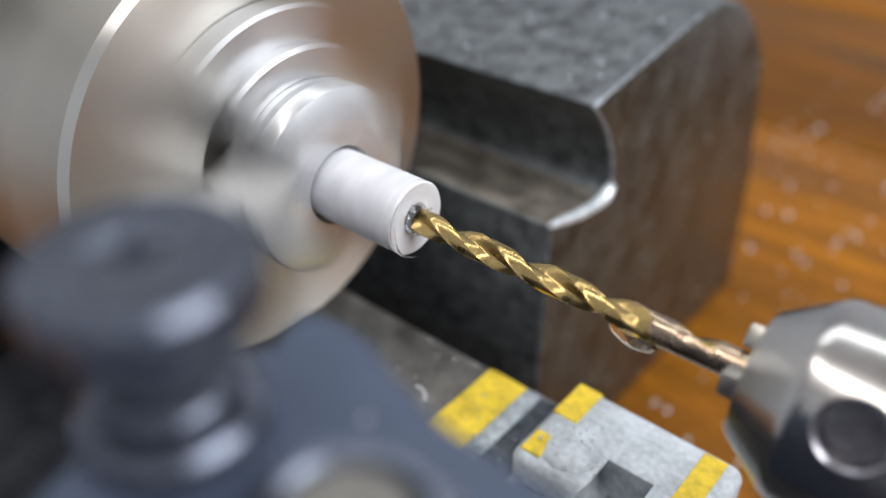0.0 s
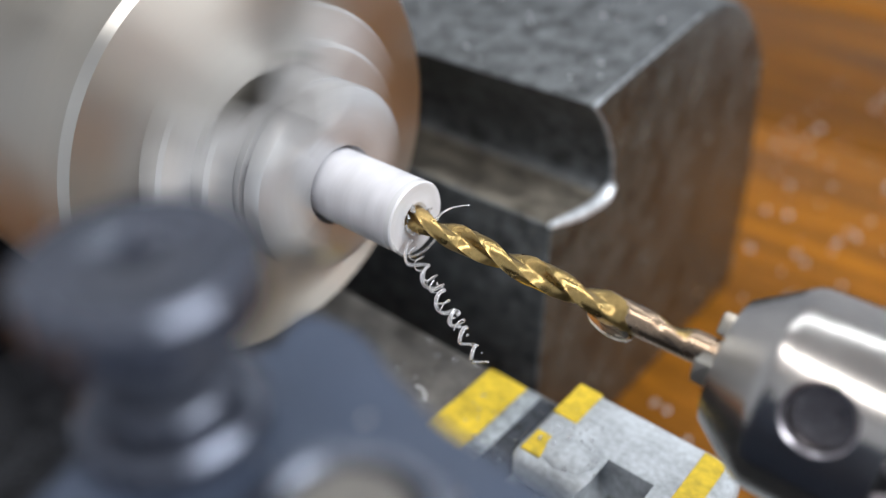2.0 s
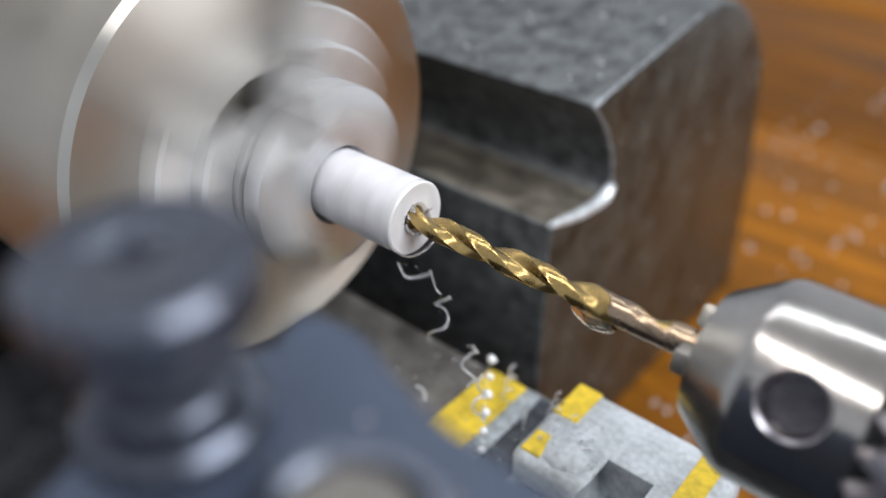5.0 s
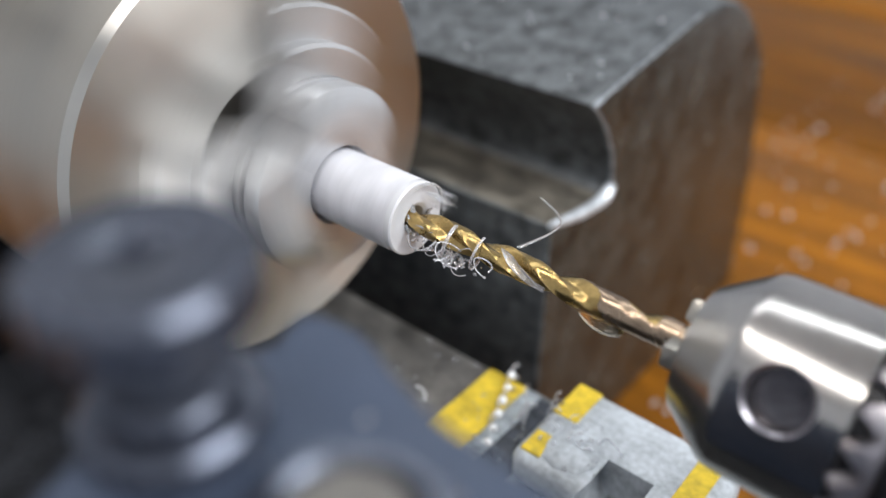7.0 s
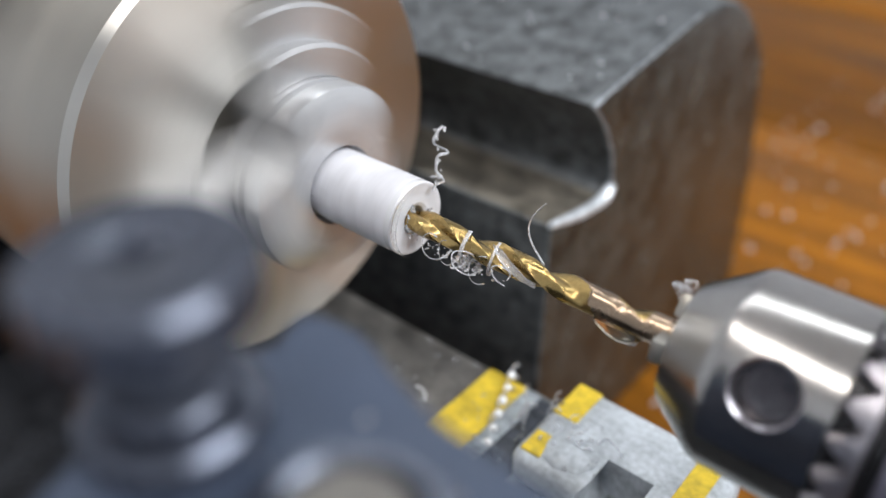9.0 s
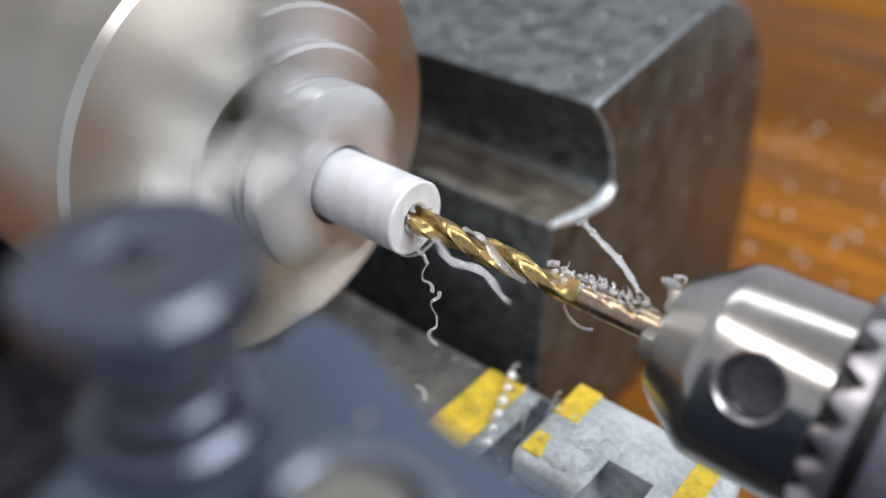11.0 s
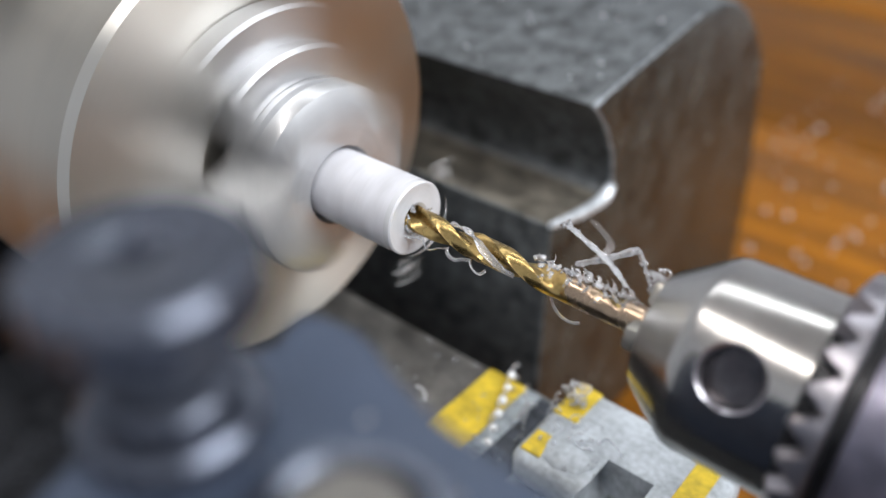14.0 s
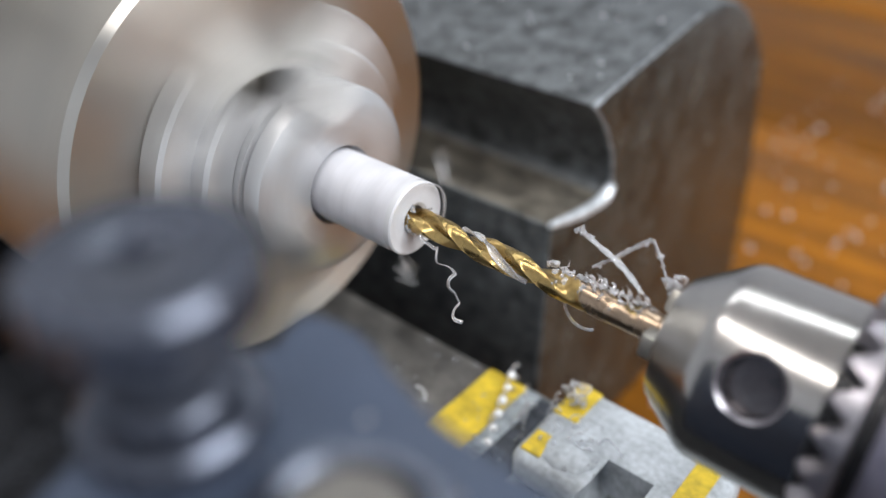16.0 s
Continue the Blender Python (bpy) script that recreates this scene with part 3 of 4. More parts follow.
# seconds, length that is out, where the strand's end points
STRAND_A = [(0.7, -4, (12, -9.5, -11)), (1.0, 6, (9, -7, -9)), (1.3, 13, (12.6, -9.9, -11.2)), (1.5, 19, (18.9, -11.7, -13.3)), (1.9, 25, (26.4, -11.7, -13.2)), (2.2, 28, (27.7, -13.7, -15.5)),
            (2.5, 29, (30.7, -12.2, -13.8)), (2.8, 30, (29.5, -12.5, -14.5)), (3.1, 34, (31.7, -14.6, -16.6)), (3.3, 38, (38, -11.5, -13)), (3.5, 44, (55, -9, -10.5)), (3.85, 44, (46, -9, -11)),
            (4.0, 36, (26, -17.5, -19.9)), (4.2, 36, (24.1, -18.2, -20.6))]
STRAND_B = [(0.8, -4, (8, 9, 11)), (1.0, 5, (3, 8, 9)), (1.3, 12, (7.4, 10.1, 11.5)), (1.5, 15, (5.5, 12.9, 14.7))]


def strand_rows(root, keys, i, rest, fall, hidden):
    """Rows of piece i of a strand that grows out of the bore, hangs, and drops to its rest."""
    rows = [(0.0, hidden)]
    for t, out, end in keys:
        way = (Vector(end) - root).normalized()
        s0 = out - STEP * (i + 1)
        if s0 < -STEP - 2:
            rows.append((t, hidden))
        else:
            a = root + way * s0
            rows.append((t, aim(a, a + way, 40 * i)))
    if rest:
        last = rows[-1][1]
        mid = last.lerp(rest, 0.5)
        rows += [(fall, mid), (fall + 0.25, rest), (CLIP, rest)]
    return rows


def make_swarf():
    """All swarf: (object, rows) pairs to be keyed."""
    made = []
    hide = aim((-14, -3.7, -3.7), (-4, -3.7, -3.7))
    rests = [aim((5.2, 32, -58.6), (9.2, 22, -58.9)), aim((9.4, 21, -58.9), (13.4, 11, -58.9)), aim((14, 22, -59), (19, 12, -59)), aim((17, 19, -59), (12, 27.5, -59)), aim((34, 12, -49), (44, 18, -49))]
    for i in range(5):
        bm = helix_thread(0.0106, (0.0012, 0.0015, 0.0016, 0.0017, 0.0016)[i], (2.7, 1.9, 1.6, 1.4, 1.3)[i], (0.00040, 0.00040, 0.00036, 0.00034, 0.00032)[i], 3 + i, 0.0, 0.3)
        rnd = random.Random(90 + i)
        # crumbs along the thread stand in for glints on its turns
        for k in range(5 if i < 2 else 3):
            crumb(bm, (0.001 + 0.0021 * k, 0.0009 * rnd.uniform(-1, 1), 0.0011), 0.0003 if i < 2 else 0.0002, rnd)
        ob = swarf("coil_chip", bm, "thin curled thread of clear plastic swarf", "curled swarf strands")
        made.append((ob, strand_rows(ROOT_A, STRAND_A, i, rests[i], 4.8 + 0.12 * i, hide)))
    bm = helix_thread(0.0235, 0.0005, 5.5, 0.00006, 77)
    rnd = random.Random(78)
    # white balls stand in for the glints on the coil's turns
    for k in range(6):
        bmesh.ops.create_icosphere(bm, subdivisions=2, radius=0.00105 * rnd.uniform(0.85, 1.1), matrix=Matrix.Translation((0.0008 + 0.0047 * k, 0, 0.0009)))
    ob = swarf("glint_bead_chip", bm, "coil of plastic swarf on the striped bar, white beads for its glints", "curled swarf strands", GLINT_CHIP)
    lie = aim((5.4, 29.0, -58.6), (15.4, 5.4, -58.6))
    made.append((ob, [(0, aim((-26, -3.6, -3.6), (-4, -3.6, -3.6))), (4.25, aim((-26, -3.6, -3.6), (-4, -3.6, -3.6))), (4.6, aim((4, -4, -5), (20, -9, -13))), (4.85, aim((6, 4, -24), (18, -6, -34))), (5.15, lie), (CLIP, lie)]))
    hide_b = aim((-14, 3.6, 3.6), (-4, 3.6, 3.6))
    for i in range(2):
        ob = swarf("coil_chip", helix_thread(0.0104, 0.0012, 4.2, 0.0002, 13 + i, 0.25), "tight curled thread of clear plastic swarf", "curled swarf strands")
        rows = strand_rows(ROOT_B, STRAND_B, i, None, 0, hide_b)
        down = [(1.54, (2, 4, 9), (-8, 9, 11)), (1.57, (1, -3, 4), (-8, -8, 3)), (1.6, (1, -4, -5), (-3.5, -12, -12)), (1.7, (2.6, -3.6, -4.6), (8, -14, -15)), (1.9, (2.6, -3.6, -4.6), (16.6, -9, -10.2)),
                (2.8, (2.6, -3.6, -4.6), (20, -10, -12)), (3.1, (3, -3.6, -4.6), (16, -8, -12))]
        for t, a, b in down:
            way = (Vector(b) - Vector(a)).normalized()
            p = Vector(a) + way * (8.5 * (1 - i))
            rows.append((t, aim(p, p + way, 40 * i)))
        rest = aim((24 + 6 * i, 22 - 4 * i, -49), (27 + 9 * i, 12, -49))
        rows += [(3.25, rows[-1][1].lerp(rest, 0.5)), (3.4, rest), (CLIP, rest)]
        made.append((ob, rows))

    def ride(t, m):
        """A pose that goes with the drill, given at the start of the feed."""
        return Matrix.Translation((tip_at(t), 0, 0)) @ m

    late = [t for t, _ in FEED]
    # loops on the drill
    ob = swarf("swarf_snarl", snarl(), "snarl of clear plastic thread looped round the drill")
    inside = aim((-14, 0, 0), (-4, 0, 0))
    rows = [(0, inside), (6.0, inside), (6.3, aim((5, 0, 0), (15, 0, 0), 20)), (6.6, aim((11, 0, 0), (21, 0, 0.4), 40)), (7.0, aim((13, -0.6, -0.8), (23, -0.6, -0.8), 40)), (7.5, aim((15, -0.4, -0.5), (25, -0.4, 0), 45)),
            (8.2, aim((16, -0.4, -0.5), (26, 0, -0.5), 52)), (9.2, aim((17, -0.4, -0.5), (27, 0, -0.5), 48)), (9.7, aim((20, 3, -10), (30, 5, -12), 60)), (10.1, aim((24, 44, -138), (34, 47, -138), 80)), (CLIP, aim((24, 44, -138), (34, 47, -138), 80))]
    made.append((ob, rows))
    # a long hair standing off the drill
    hair = [(0.0092 * math.sin(1.95 * f), 0.0008 * math.sin(4 * f), 0.0072 * f ** 4 - 0.0026 * math.sin(math.pi * f)) for f in (k / 30 for k in range(31))]
    ob = swarf("hair_chip", tube(hair, lambda f: 0.00021 - 0.00008 * f, 6), "single bowed hair of plastic swarf on the drill")
    h = aim((-16, 0, -2), (-6, 0, -2))
    lie = aim((52, 48, -140.5), (60, 52, -140.5))
    rows = [(0, h), (6.7, h), (6.9, aim((14, 2.2, 2.2), (22, 6, 7))), (7.2, aim((27, 1.6, 1.8), (24, 8, 9))), (7.5, aim((30, 1.4, 1.6), (22, 7, 8))), (8.2, aim((30, 1.4, 1.6), (23, 7.6, 8.4))),
            (8.6, aim((29.6, 1.4, 1.6), (25, 8, 9))), (9.2, aim((29, 1.3, 1.5), (21.5, 6, 7))), (9.6, aim((34, 4, -6), (28, 9, -3))), (10.0, lie), (CLIP, lie)]
    made.append((ob, rows))
    # a curled bunch thrown round by the work
    bm = helix_thread(0.0135, 0.0007, 2.3, 0.00032, 31, 1.2, 0.6)
    for p in range(16):
        rnd = random.Random(p)
        crumb(bm, (0.0135 * rnd.random(), 0.0008 * rnd.uniform(-1, 1), 0.0008 * rnd.uniform(-1, 1)), 0.0004, rnd)
    ob = swarf("curl_chip", bm, "loose curl of clear plastic swarf at the bore")
    h = aim((-18, 0, 0), (-4, 0, 0))
    lie = aim((-20, 47, -139), (-10, 50, -139))
    rows = [(0, h), (7.1, h), (7.3, aim((0, 3, 3.6), (8, 8, 10))), (7.5, aim((1, 3.5, 4.4), (5, 9, 10))), (7.8, aim((1, 3.4, 4.2), (-5, 10, 11))), (8.0, aim((1.5, 3, 4), (8, 10, 12), 30)), (8.2, aim((0.5, 4, 5), (-2, 13, 15), 60)),
            (8.5, aim((1.6, 2.5, 5), (2.6, -3, 12), 90)), (8.7, aim((1, 4, 4.4), (2, 8, 12), 60)), (9.0, aim((1.8, 4.2, 5), (-4, 12, 13.6), 30)), (9.2, aim((1.8, 4, 4.8), (-3, 14, 15), 30)), (9.6, aim((8, 14, 3), (10, 24, 2))), (10.0, lie), (CLIP, lie)]
    made.append((ob, rows))
    # wad on the nose of the drill chuck
    ob = swarf("swarf_wad", wad(0.0017, 9), "crumpled wad of clear swarf on the drill chuck's nose")
    h = pose(-0.012, 0.0036, 0.0036)
    stay = pose(0.0652, 0.0050, 0.0056)
    rows = [(0, h), (6.9, h), (7.05, pose(0.02, 0.0036, 0.004)), (7.3, ride(7.3, pose(0.056, 0.003, 0.0034)))] + [(t, ride(t, stay)) for t in [8.0] + [t for t in late if t > 8.1]]
    made.append((ob, rows))
    # torn strips that ride on the drill
    ob = swarf("torn_strip", bent_ribbon(0.0165, 0.0008, 0.0003, 0.00080, 2, 26), "frayed white plastic strip standing off the drill")
    h = aim((-22, 2.2, 2.2), (-3, 2.2, 2.2))
    e = aim((61.2, 2.9, 3.1), (46.6, 6.8, 7.0), 30)
    rows = [(0, h), (9.4, h), (9.9, aim((2, 2.8, 3.2), (21, 3.4, 3.8))), (10.4, aim((26, 3.2, 3.7), (45, 4.6, 5.2)))]
    turn = ride(10.9, aim((55, 2.6, 3.2), (50, 14, 15), 30))
    rows += [(10.7, turn), (11.1, ride(11.1, e))] + [(t, ride(t, e)) for t in late if t > 11.3]
    made.append((ob, rows))
    # strips pressed into the flute
    for x0, x1, t0, seed in ((0.0310, 0.0415, 6.4, 0), (0.0235, 0.0318, 9.5, 1)):
        ob = swarf("flute_strip", flute_ribbon(x0, x1, 0.48 + math.pi / 2), "flat white plastic strip packed in a drill flute", "packed flute strips")

        def screw(t, back):
            return Matrix.Translation((tip_at(t) - back, 0, 0)) @ pose(0, 0, 0, -360 * back / PITCH)

        rows = [(0, screw(0, 0.045)), (t0 - 0.5, screw(t0 - 0.5, 0.042))]
        for k in range(1, 9):
            rows.append((t0 - 0.5 + 0.12 * k, screw(t0 - 0.5 + 0.12 * k, 0.042 - 0.00525 * k)))
        rows += [(t, screw(t, 0)) for t in late if t > t0 + 0.5]
        made.append((ob, rows))
    # crumbs heaped on the drill
    ob = swarf("swarf_crumbs", crumb_cluster(0.043, 0.065, 0.0027, 90, 4, 0.00062), "clumped crumbs of clear swarf along the drill")
    rows = [(0, pose(-0.067, 0, 0)), (9.5, pose(-0.067, 0, 0)), (10.2, pose(-0.03, 0, 0)), (10.8, ride(10.8, pose(0, 0, 0)))] + [(t, ride(t, pose(0, 0, 0))) for t in late if t > 11]
    made.append((ob, rows))
    # a ragged strip flicked about the nose
    ob = swarf("ragged_strip", bent_ribbon(0.0136, 0.0074, 0.0004, 0.00072, 6, 22, 0.3, True), "ragged translucent strip bent over beside the drill chuck")
    h = aim((-21, -1.0, -2.6), (-3, -1.0, -2.6))
    rows = [(0, h), (12.3, h), (12.5, aim((6, 2.6, 2.8), (20, 2.8, 3), -45)), (12.75, aim((30, 3.2, 3.4), (43, 4.6, 4.8), -45)), (13.0, aim((37.2, 8.4, 8.4), (49.7, 3.9, 3.9), -45)), (13.2, aim((37.0, 7.6, 7.6), (49.6, 3.9, 3.9), -50)), (13.5, aim((35.6, 5, 5), (49, 4, 4), -55)),
            (14.0, aim((34.6, 3.4, 3.6), (48, 3.4, 3.6), -80)), (14.5, aim((36, 3.4, 3.6), (49, 3.6, 3.8), -74)), (14.9, aim((36.6, 4.0, 4.0), (49.8, 3.8, 3.8), -50)), (15.5, aim((36.9, 4.0, 4.0), (50.2, 3.8, 3.8), -48)), (16.0, aim((37.4, 4.1, 4.1), (50.8, 4.0, 4.0), -48))]
    made.append((ob, rows))
    # a long strip that slides up the flute, lashes over the chuck's nose and drops
    ob = swarf("lashing_strip", bent_ribbon(0.0205, 0.0022, 0.0009, 0.00072, 8, 30, 0.3), "long frayed translucent strip thrown off the drill")
    h = aim((-26, 1.0, -2.6), (-5, 1.0, -2.6))
    lie = aim((96, 62, -141.5), (112, 70, -141.5))
    rows = [(0, h), (10.7, h), (11.0, aim((6, -2.4, -1.4), (24, -4, -4), 40)), (11.3, aim((17, -1.8, -1.6), (36, -7.4, -7.6), 40)), (11.5, aim((19, -1.8, -1.7), (37, -6.4, -6.6), 40)), (11.7, aim((24, -2.8, -1.6), (42, -5, -4), 40)), (12.0, aim((23, -2.4, -1.6), (42, -1.8, -2.2), 40)),
            (12.1, aim((40, 2.4, 5), (54, 10, 13), 0)), (12.2, aim((46.6, 5, 5), (62, 15.6, 16.4), -40)), (12.5, aim((46.6, 5, 5), (62, 14.4, 15.2), -40)), (12.65, aim((47, 9, 8), (62, 19, 18), -40)), (12.85, aim((62, 36, -20), (76, 46, -18), -40)), (13.1, lie), (CLIP, lie)]
    made.append((ob, rows))
    # a bowed thread standing up from the heap
    bow = [(0.0098 * f, 0.0003 * math.sin(7 * f), 0.0032 * math.sin(math.pi * f ** 0.8)) for f in (k / 24 for k in range(25))]
    ob = swarf("bowed_chip", tube(bow, lambda f: 0.00052 - 0.00026 * f, 7, None, 0.5), "bowed white thread of swarf standing off the drill")
    h = aim((-14, 1.0, 2.6), (-4, 1.0, 2.6))
    lie = aim((70, 58, -141.5), (78, 62, -141.5))
    rows = [(0, h), (12.0, h), (12.2, aim((14, 2.4, 2.6), (23, 3, 3.4), 60)), (12.4, aim((29.5, 2.0, 2.2), (28, 6, 6.4), 60)), (12.6, aim((29, 2.0, 2.2), (29, 7, 7.4), 80)), (13.0, aim((30.6, 2.0, 2.2), (29, 9, 9), 90)), (13.5, aim((31, 2, 2.2), (28, 8, 8.4), 90)), (13.8, aim((31, 2.4, 3), (24, 6, 6.4), 90)), (14.0, aim((34, 10, 0), (30, 16, 2), 90)), (14.35, lie), (CLIP, lie)]
    made.append((ob, rows))
    # a short hooked thread at the bore early on
    hook = [(0.0088 * f, 0.0, 0.0016 * math.sin(math.pi * f)) for f in (k / 20 for k in range(21))]
    ob = swarf("hook_chip", tube(hook, lambda f: 0.00042 - 0.00022 * f, 7, None, 0.6), "short hooked thread of clear swarf at the bore", "curled swarf strands")
    h = aim((-14, -1.0, 2.6), (-4, -1.0, 2.6))
    lie = aim((14, 24, -59.6), (18, 16, -59.6))
    rows = [(0, h), (1.75, h), (2.0, aim((4.6, -1.2, 0.4), (8.7, 3.9, 3.9))), (2.5, aim((4.6, -1.4, 0.2), (7.6, 4.4, 4.6))), (3.0, aim((4.6, -3.4, -3.2), (6.4, 4.4, 4.6), 180)), (3.3, aim((4.8, -3.4, -3.4), (9, -3, -2.6), 120)), (3.5, aim((4.8, -3.4, -3.6), (10.4, -5.4, -6), 60)), (4.0, aim((5.3, -3.5, -3.5), (14, -5, -5), 20)), (4.3, aim((7, -4.6, -6), (14, -7, -9), 20)), (4.6, aim((10, 8, -30), (16, 6, -33))), (4.85, lie), (CLIP, lie)]
    made.append((ob, rows))
    # two films flung round with the rim of the rod late on
    for k, (far, start) in enumerate(((0.0112, 52), (0.0105, 244))):
        bm = bmesh.new()
        for q in range(3):
            tube([(0.0009 * math.sin(3 * g + q), 0.0024 * math.cos(g) * (1 - 0.2 * q), 0.0017 * math.sin(g) * (1 - 0.2 * q)) for g in (0.5 * q + 4.6 * i / 22 for i in range(23))], 0.0005 - 0.0001 * q, 6, bm, 0.2)
        ob = swarf("flung_film", bm, "clear curl of film flung round by the rod", "flung films", FILM)
        h = pose(-0.012, 0, 0)
        first = 12.8 if k else 13.3
        rows = [(0, h), (first - 0.2, h)]
        for f in range(round(first * FPS), round(CLIP * FPS) + 1):
            a = start + 72.0 * (f - round(14 * FPS))
            rows.append((f / FPS, pose(0, 0, 0, a) @ pose(0.0012, far, 0)))
        made.append((ob, rows))
    # an arc of thread under the drill
    arc = [(0.0042 * (1 - math.cos(2.1 * f)), 0.0004 * math.sin(5 * f), -0.0048 * math.sin(2.1 * f)) for f in (k / 20 for k in range(21))]
    ob = swarf("arc_chip", tube(arc, 0.00027, 6), "small arc of plastic thread on the drill")
    e = pose(0.0490, -0.0008, -0.0016, 0, 10, 20)
    h = pose(-0.014, -0.003, 0.002)
    rows = [(0, h), (9.6, h), (10.2, pose(0.006, -0.001, -0.0016)), (11.0, ride(11.0, e))] + [(t, ride(t, e)) for t in late if t > 11.2]
    made.append((ob, rows))
    # two pieces of a strand dangling from the bore late on
    dangle = [(10.6, (2, -1, -4), (12, -5, -8)), (11.5, (2.5, -2, -3.6), (10, -10, -17)), (12.0, (2.4, -2.4, -3.5), (8.4, -10.9, -18.5)), (12.5, (3.4, -2.5, -2.9), (15, -6, -8)), (12.8, (3.2, -2.5, -3), (13, -5, -6)), (13.0, (1, -2.2, -2.5), (11, -2.4, -2.6)),
              (14.5, (-2, -2.2, -2.5), (11, -2.2, -2.5)), (15.1, (-1, -2.2, -2.5), (11, -2.6, -3.2)), (15.5, (2.2, -1.4, -1.8), (13, -5.2, -6)), (16.0, (2.4, -1.4, -1.6), (15.5, -5.0, -5.6))]
    for i in range(2):
        ob = swarf("dangling_chip", helix_thread(0.0105, 0.0006, 1.9, 0.00040, 51 + i, 0.3, 0.6, 0.4), "wavy strand of clear swarf dangling from the bore")
        h = aim((-14, -4.6, -1.5), (-4, -4.6, -1.5))
        rows = [(0, h), (9.8, h)]
        for t, a, b in dangle:
            way = (Vector(b) - Vector(a)).normalized()
            if i:
                p = Vector(a) + way * 10.2
                droop = 0.0 if 12.9 < t < 15.2 else 1.0
                way = (way + droop * Vector((0.1 * math.sin(9 * t), -0.35, -0.6))).normalized()
            else:
                p = Vector(a)
            rows.append((t, aim(p, p + way, 15 * math.sin(5 * t))))
        made.append((ob, rows))
    # a torn tangle that drops onto the boss late on
    bm = wad(0.0026, 21)
    rnd = random.Random(22)
    for _ in range(26):
        crumb(bm, (rnd.gauss(0, 0.0022), rnd.gauss(0, 0.0022), rnd.uniform(-0.0018, 0.0006)), rnd.uniform(0.0003, 0.0008), rnd)
    ob = swarf("fallen_tangle", bm, "torn tangle of clear swarf fallen onto the grey boss")
    h = pose(-0.012, 0, 0)
    lie = pose(0.0275, 0.0235, -0.0474)
    made.append((ob, [(0, h), (13.45, h), (13.55, pose(0.006, -0.002, -0.006)), (13.7, pose(0.017, 0.009, -0.028, 0, 0, 40)), (13.85, lie), (CLIP, lie)]))
    # a clear drop of oil under the end of the flutes
    bm = revolve([(0, -0.0026), (0.0009, -0.0023), (0.0016, -0.0013), (0.0018, 0), (0.0014, 0.0011), (0.0006, 0.0015), (0, 0.0016)], 24, "z")
    for v in bm.verts:
        v.co.x *= 2.6
    def slip(t):
        """How far up the drill the drop has crept; in the end it is drawn into the chuck."""
        return float(np.interp(t, (4, 6.5, 7.5, 9.0, 10.4), (0.0492, 0.0500, 0.0552, 0.0575, 0.0735)))

    ob = tagged(part("oil_drop", bm, OIL), "clear hanging drop of cutting oil on the drill", "oil drop")
    made.append((ob, [(t, ride(t, pose(slip(t), -0.0011, -0.0021, 0, 12, 0))) for t in (*late[:9], 5.5, *late[9:15], 9.6, 10.4, *late[15:])]))
    return made


def loose_swarf():
    def on_bench(r):
        return (r.uniform(-0.05, 0.25), r.uniform(0.1, 0.5), BENCH_Z)

    def on_block(r):
        y = r.uniform(0.08, 0.135)
        return (r.uniform(-0.12, -0.01), y, -0.0033 + 0.155 * (y - 0.0751))

    def on_plate(r):
        return (r.uniform(0.05, 0.085), r.uniform(-0.080, -0.0635), 0.0321)

    def on_bar(r):
        return (r.uniform(-0.03, 0.02), r.uniform(-0.01, 0.028), -0.0601)

    def on_boss(r):
        return (r.gauss(0.033, 0.004), r.gauss(0.012, 0.0036), -0.0499 + abs(r.gauss(0, 0.0007)))

    def in_bore(r):
        a = r.uniform(1.8, 6.6)
        return (r.uniform(0.0, 0.0012), 0.0031 * math.cos(a), 0.0031 * math.sin(a))

    bm = revolve([(0.0062, 0), (0.0052, 0.0006), (0.0036, 0.0014), (0.0018, 0.0019), (0, 0.0020)], 40, "z", None, (0.0345, 0.0105, -0.0501))
    for v in bm.verts:
        k = 0.0007 * noise.noise(v.co * 900)
        v.co += Vector((1.8 * noise.noise(v.co * 220 + Vector((5, 0, 0))) * 0.0012, 1.8 * noise.noise(v.co * 220) * 0.0012, 0.25 * k))
    tagged(part("swarf_mound", bm, BOSS_PAINT), "low pale mound of matted swarf on the grey boss", "swarf")
    lying = [(0.0034 * math.cos(1.9 * f - 0.4), 0.0034 * math.sin(1.9 * f - 0.4), 0) for f in (k / 16 for k in range(17))]
    ob = swarf("arc_chip", tube(lying, 0.00022, 6), "small pale arc of swarf lying on the bar", mat=GLINT_CHIP)
    ob.matrix_basis = pose(-0.0105, 0.0085, -0.0602, 0, 0, 30)
    scatter("boss_swarf", "small pale swarf bits round the mound on the boss", 70, on_boss, 0.0004, 75)
    scatter("bore_swarf", "bright swarf bits packed round the drill at the bore", 60, in_bore, 0.00045, 76)
    scatter("bench_swarf", "scattered clear plastic swarf bits on the wooden workbench", 300, on_bench, 0.0014, 71, PLASTIC)
    scatter("casting_swarf", "small bright specks of swarf on the dark casting", 26, on_block, 0.0005, 72, PLASTIC)
    # white crumbs stand in for the plate's blurred glints
    scatter("plate_glints", "few small pale crumbs standing for glints on the tool post", 12, on_plate, 0.0004, 73, PLASTIC)
    scatter("bar_swarf", "fine clear swarf crumbs on the striped bar", 60, on_bar, 0.0005, 74)


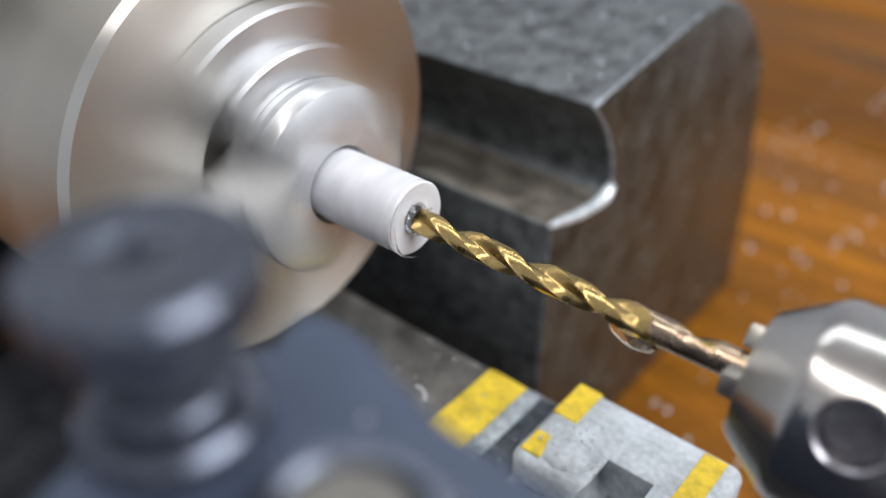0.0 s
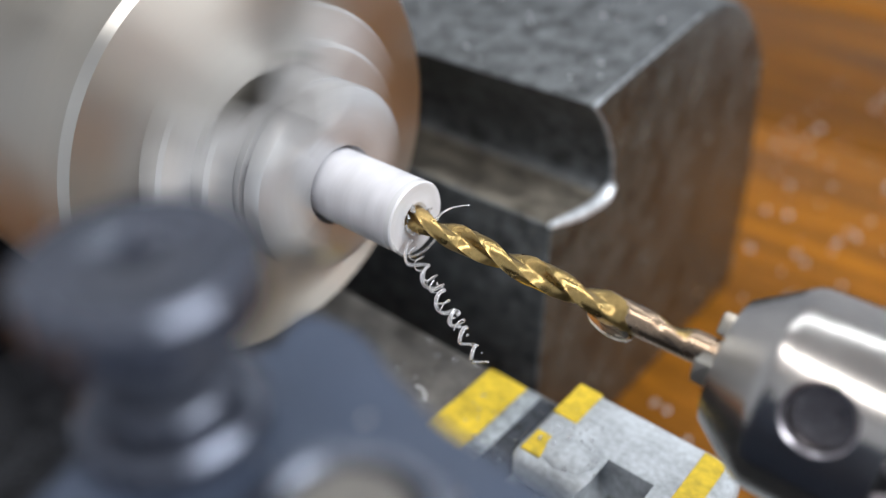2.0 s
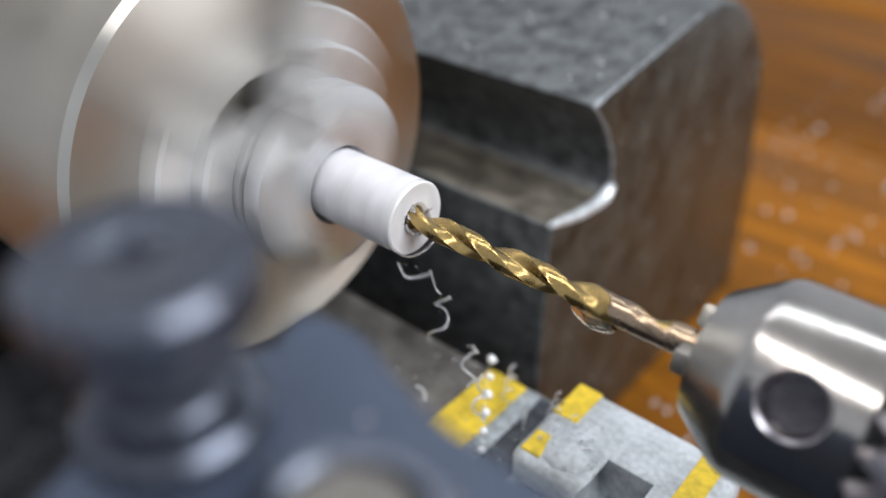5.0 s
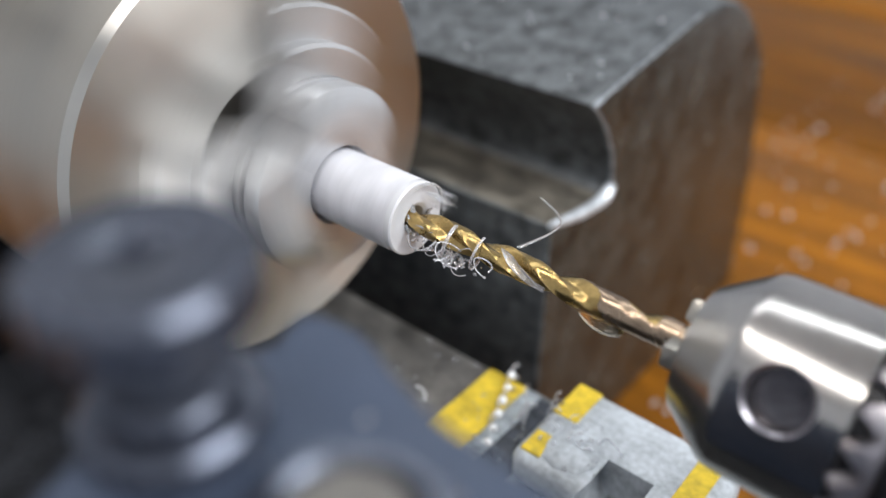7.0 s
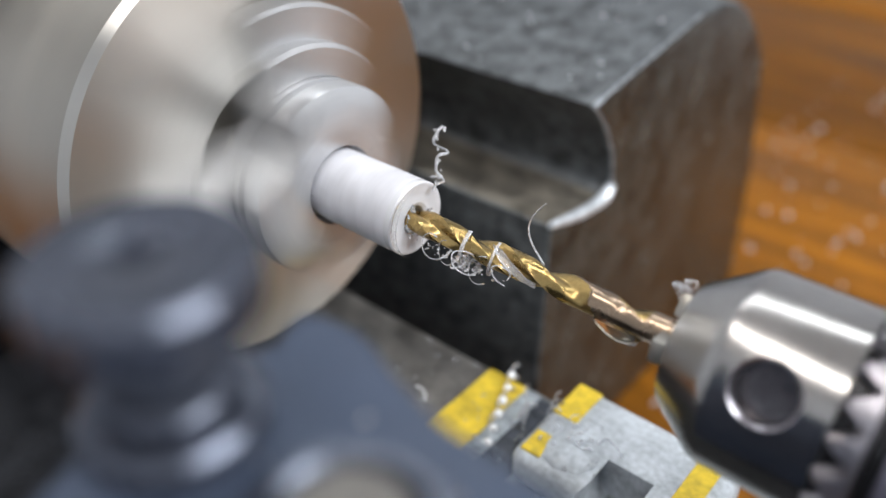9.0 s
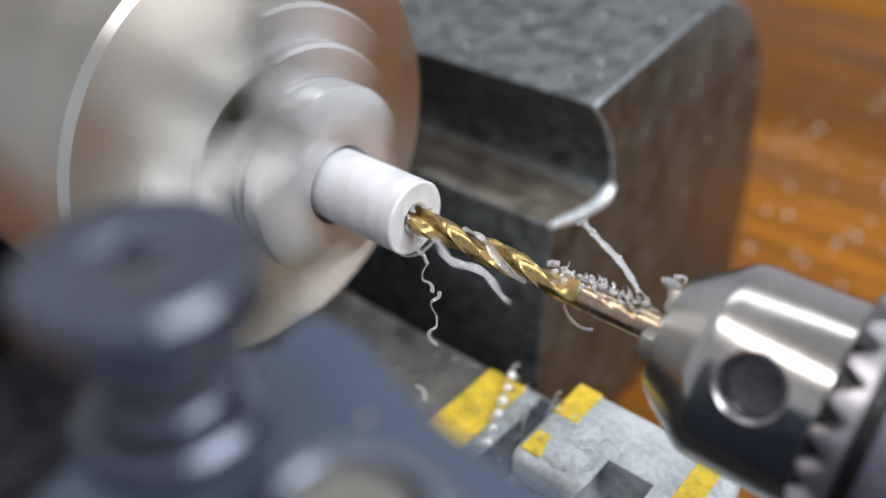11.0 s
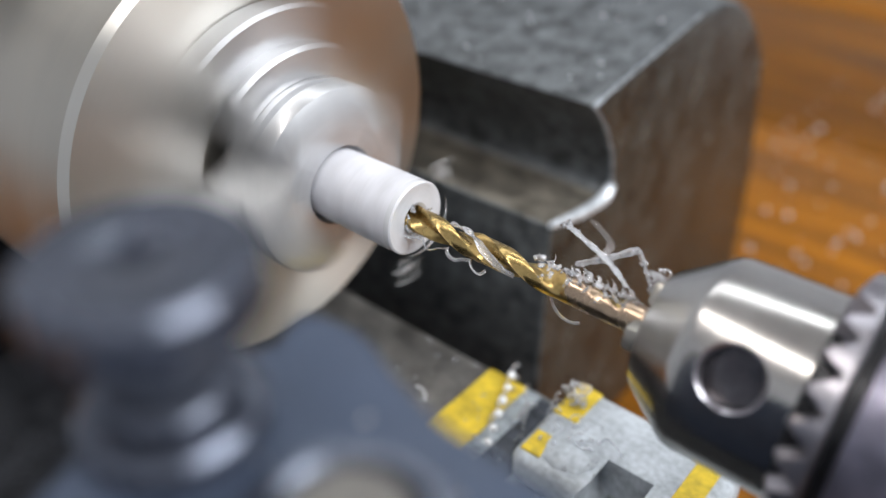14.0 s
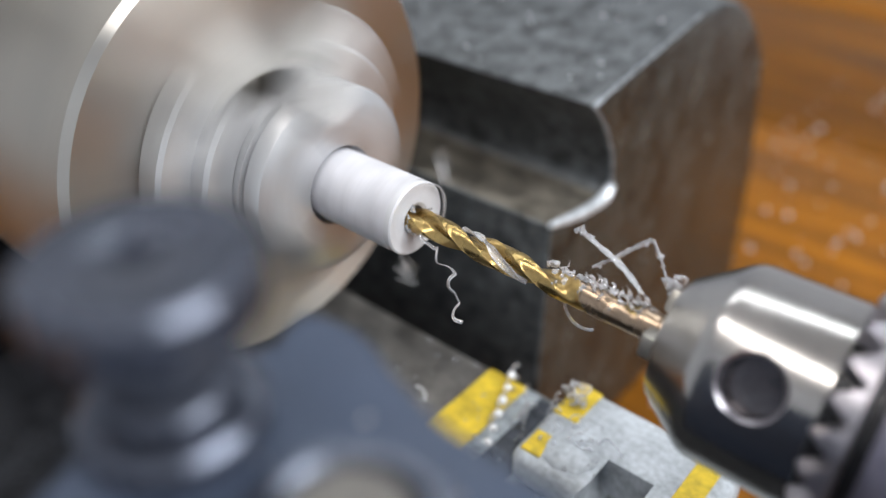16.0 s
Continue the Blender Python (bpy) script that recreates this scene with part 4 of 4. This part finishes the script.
# ---- what moves ----
FEED = [(0.0, 0.08366), (0.5, 0.08212), (1, 0.08084), (1.5, 0.0802), (2, 0.07941), (2.5, 0.07853), (3, 0.07747), (3.5, 0.07661), (4, 0.0765), (6.5, 0.07474), (7, 0.07421), (7.5, 0.07375), (8, 0.07328),
        (8.5, 0.07282), (9, 0.07235), (11.5, 0.06991), (12, 0.06943), (12.5, 0.06909), (13, 0.06869), (13.5, 0.0682), (14, 0.06771), (14.5, 0.06722), (15, 0.06681), (15.5, 0.06806), (16, 0.07054)]


def tip_at(t):
    """Where the drill's tip stands on the spindle axis."""
    for (a, p), (b, q) in zip(FEED, FEED[1:]):
        if t <= b:
            return p + (q - p) * (t - a) / (b - a) - 0.0843
    return FEED[-1][1] - 0.0843


# seconds and the angle at which a jaw then stands
PHASE = [(0.0, 97), (0.5, 50), (1.0, 72), (1.5, 66), (2.0, 50), (2.5, 78), (3.0, 96), (3.5, 66), (4.0, 50), (6.5, 60), (7.0, 64), (7.5, 40), (8.0, 46), (8.5, 64), (8.8, 80), (9.2, 66), (11.3, 68), (11.6, 48), (12.0, 78), (12.2, 52), (12.5, 98),
         (12.8, 68), (13.1, 48), (13.4, 94), (13.7, 70), (14.0, 98), (14.3, 74), (14.6, 50), (15.0, 70), (15.25, 72), (15.5, 97), (15.7, 48), (16.0, 40)]


def spin_at(f):
    """Degrees of the spindle at a frame: 80 a frame, with a slow drift."""
    t = f / FPS
    for (a, p), (b, q) in zip(PHASE, PHASE[1:]):
        if t <= b:
            return p + (q - p) * (t - a) / (b - a) + 80.0 * f
    return PHASE[-1][1] + 80.0 * f


def motions():
    for ob in (DRILL, GRIP):
        walk(ob, [(t, pose(tip_at(t), 0, 0)) for t, _ in FEED])
    for ob, rows in SWARF:
        walk(ob, rows)
    for ob in (CHUCK, WORK):
        walk(ob, [(f / FPS, pose(0, 0, 0, spin_at(f))) for f in range(int(CLIP * FPS) + 1)])


room()
workbench()
casting()
bed_and_slide()
striped_bar()
tool_post()
CHUCK = lathe_chuck()
WORK = workpiece()
DRILL = drill_bit()
GRIP = drill_chuck()
loose_swarf()
SWARF = make_swarf()
motions()
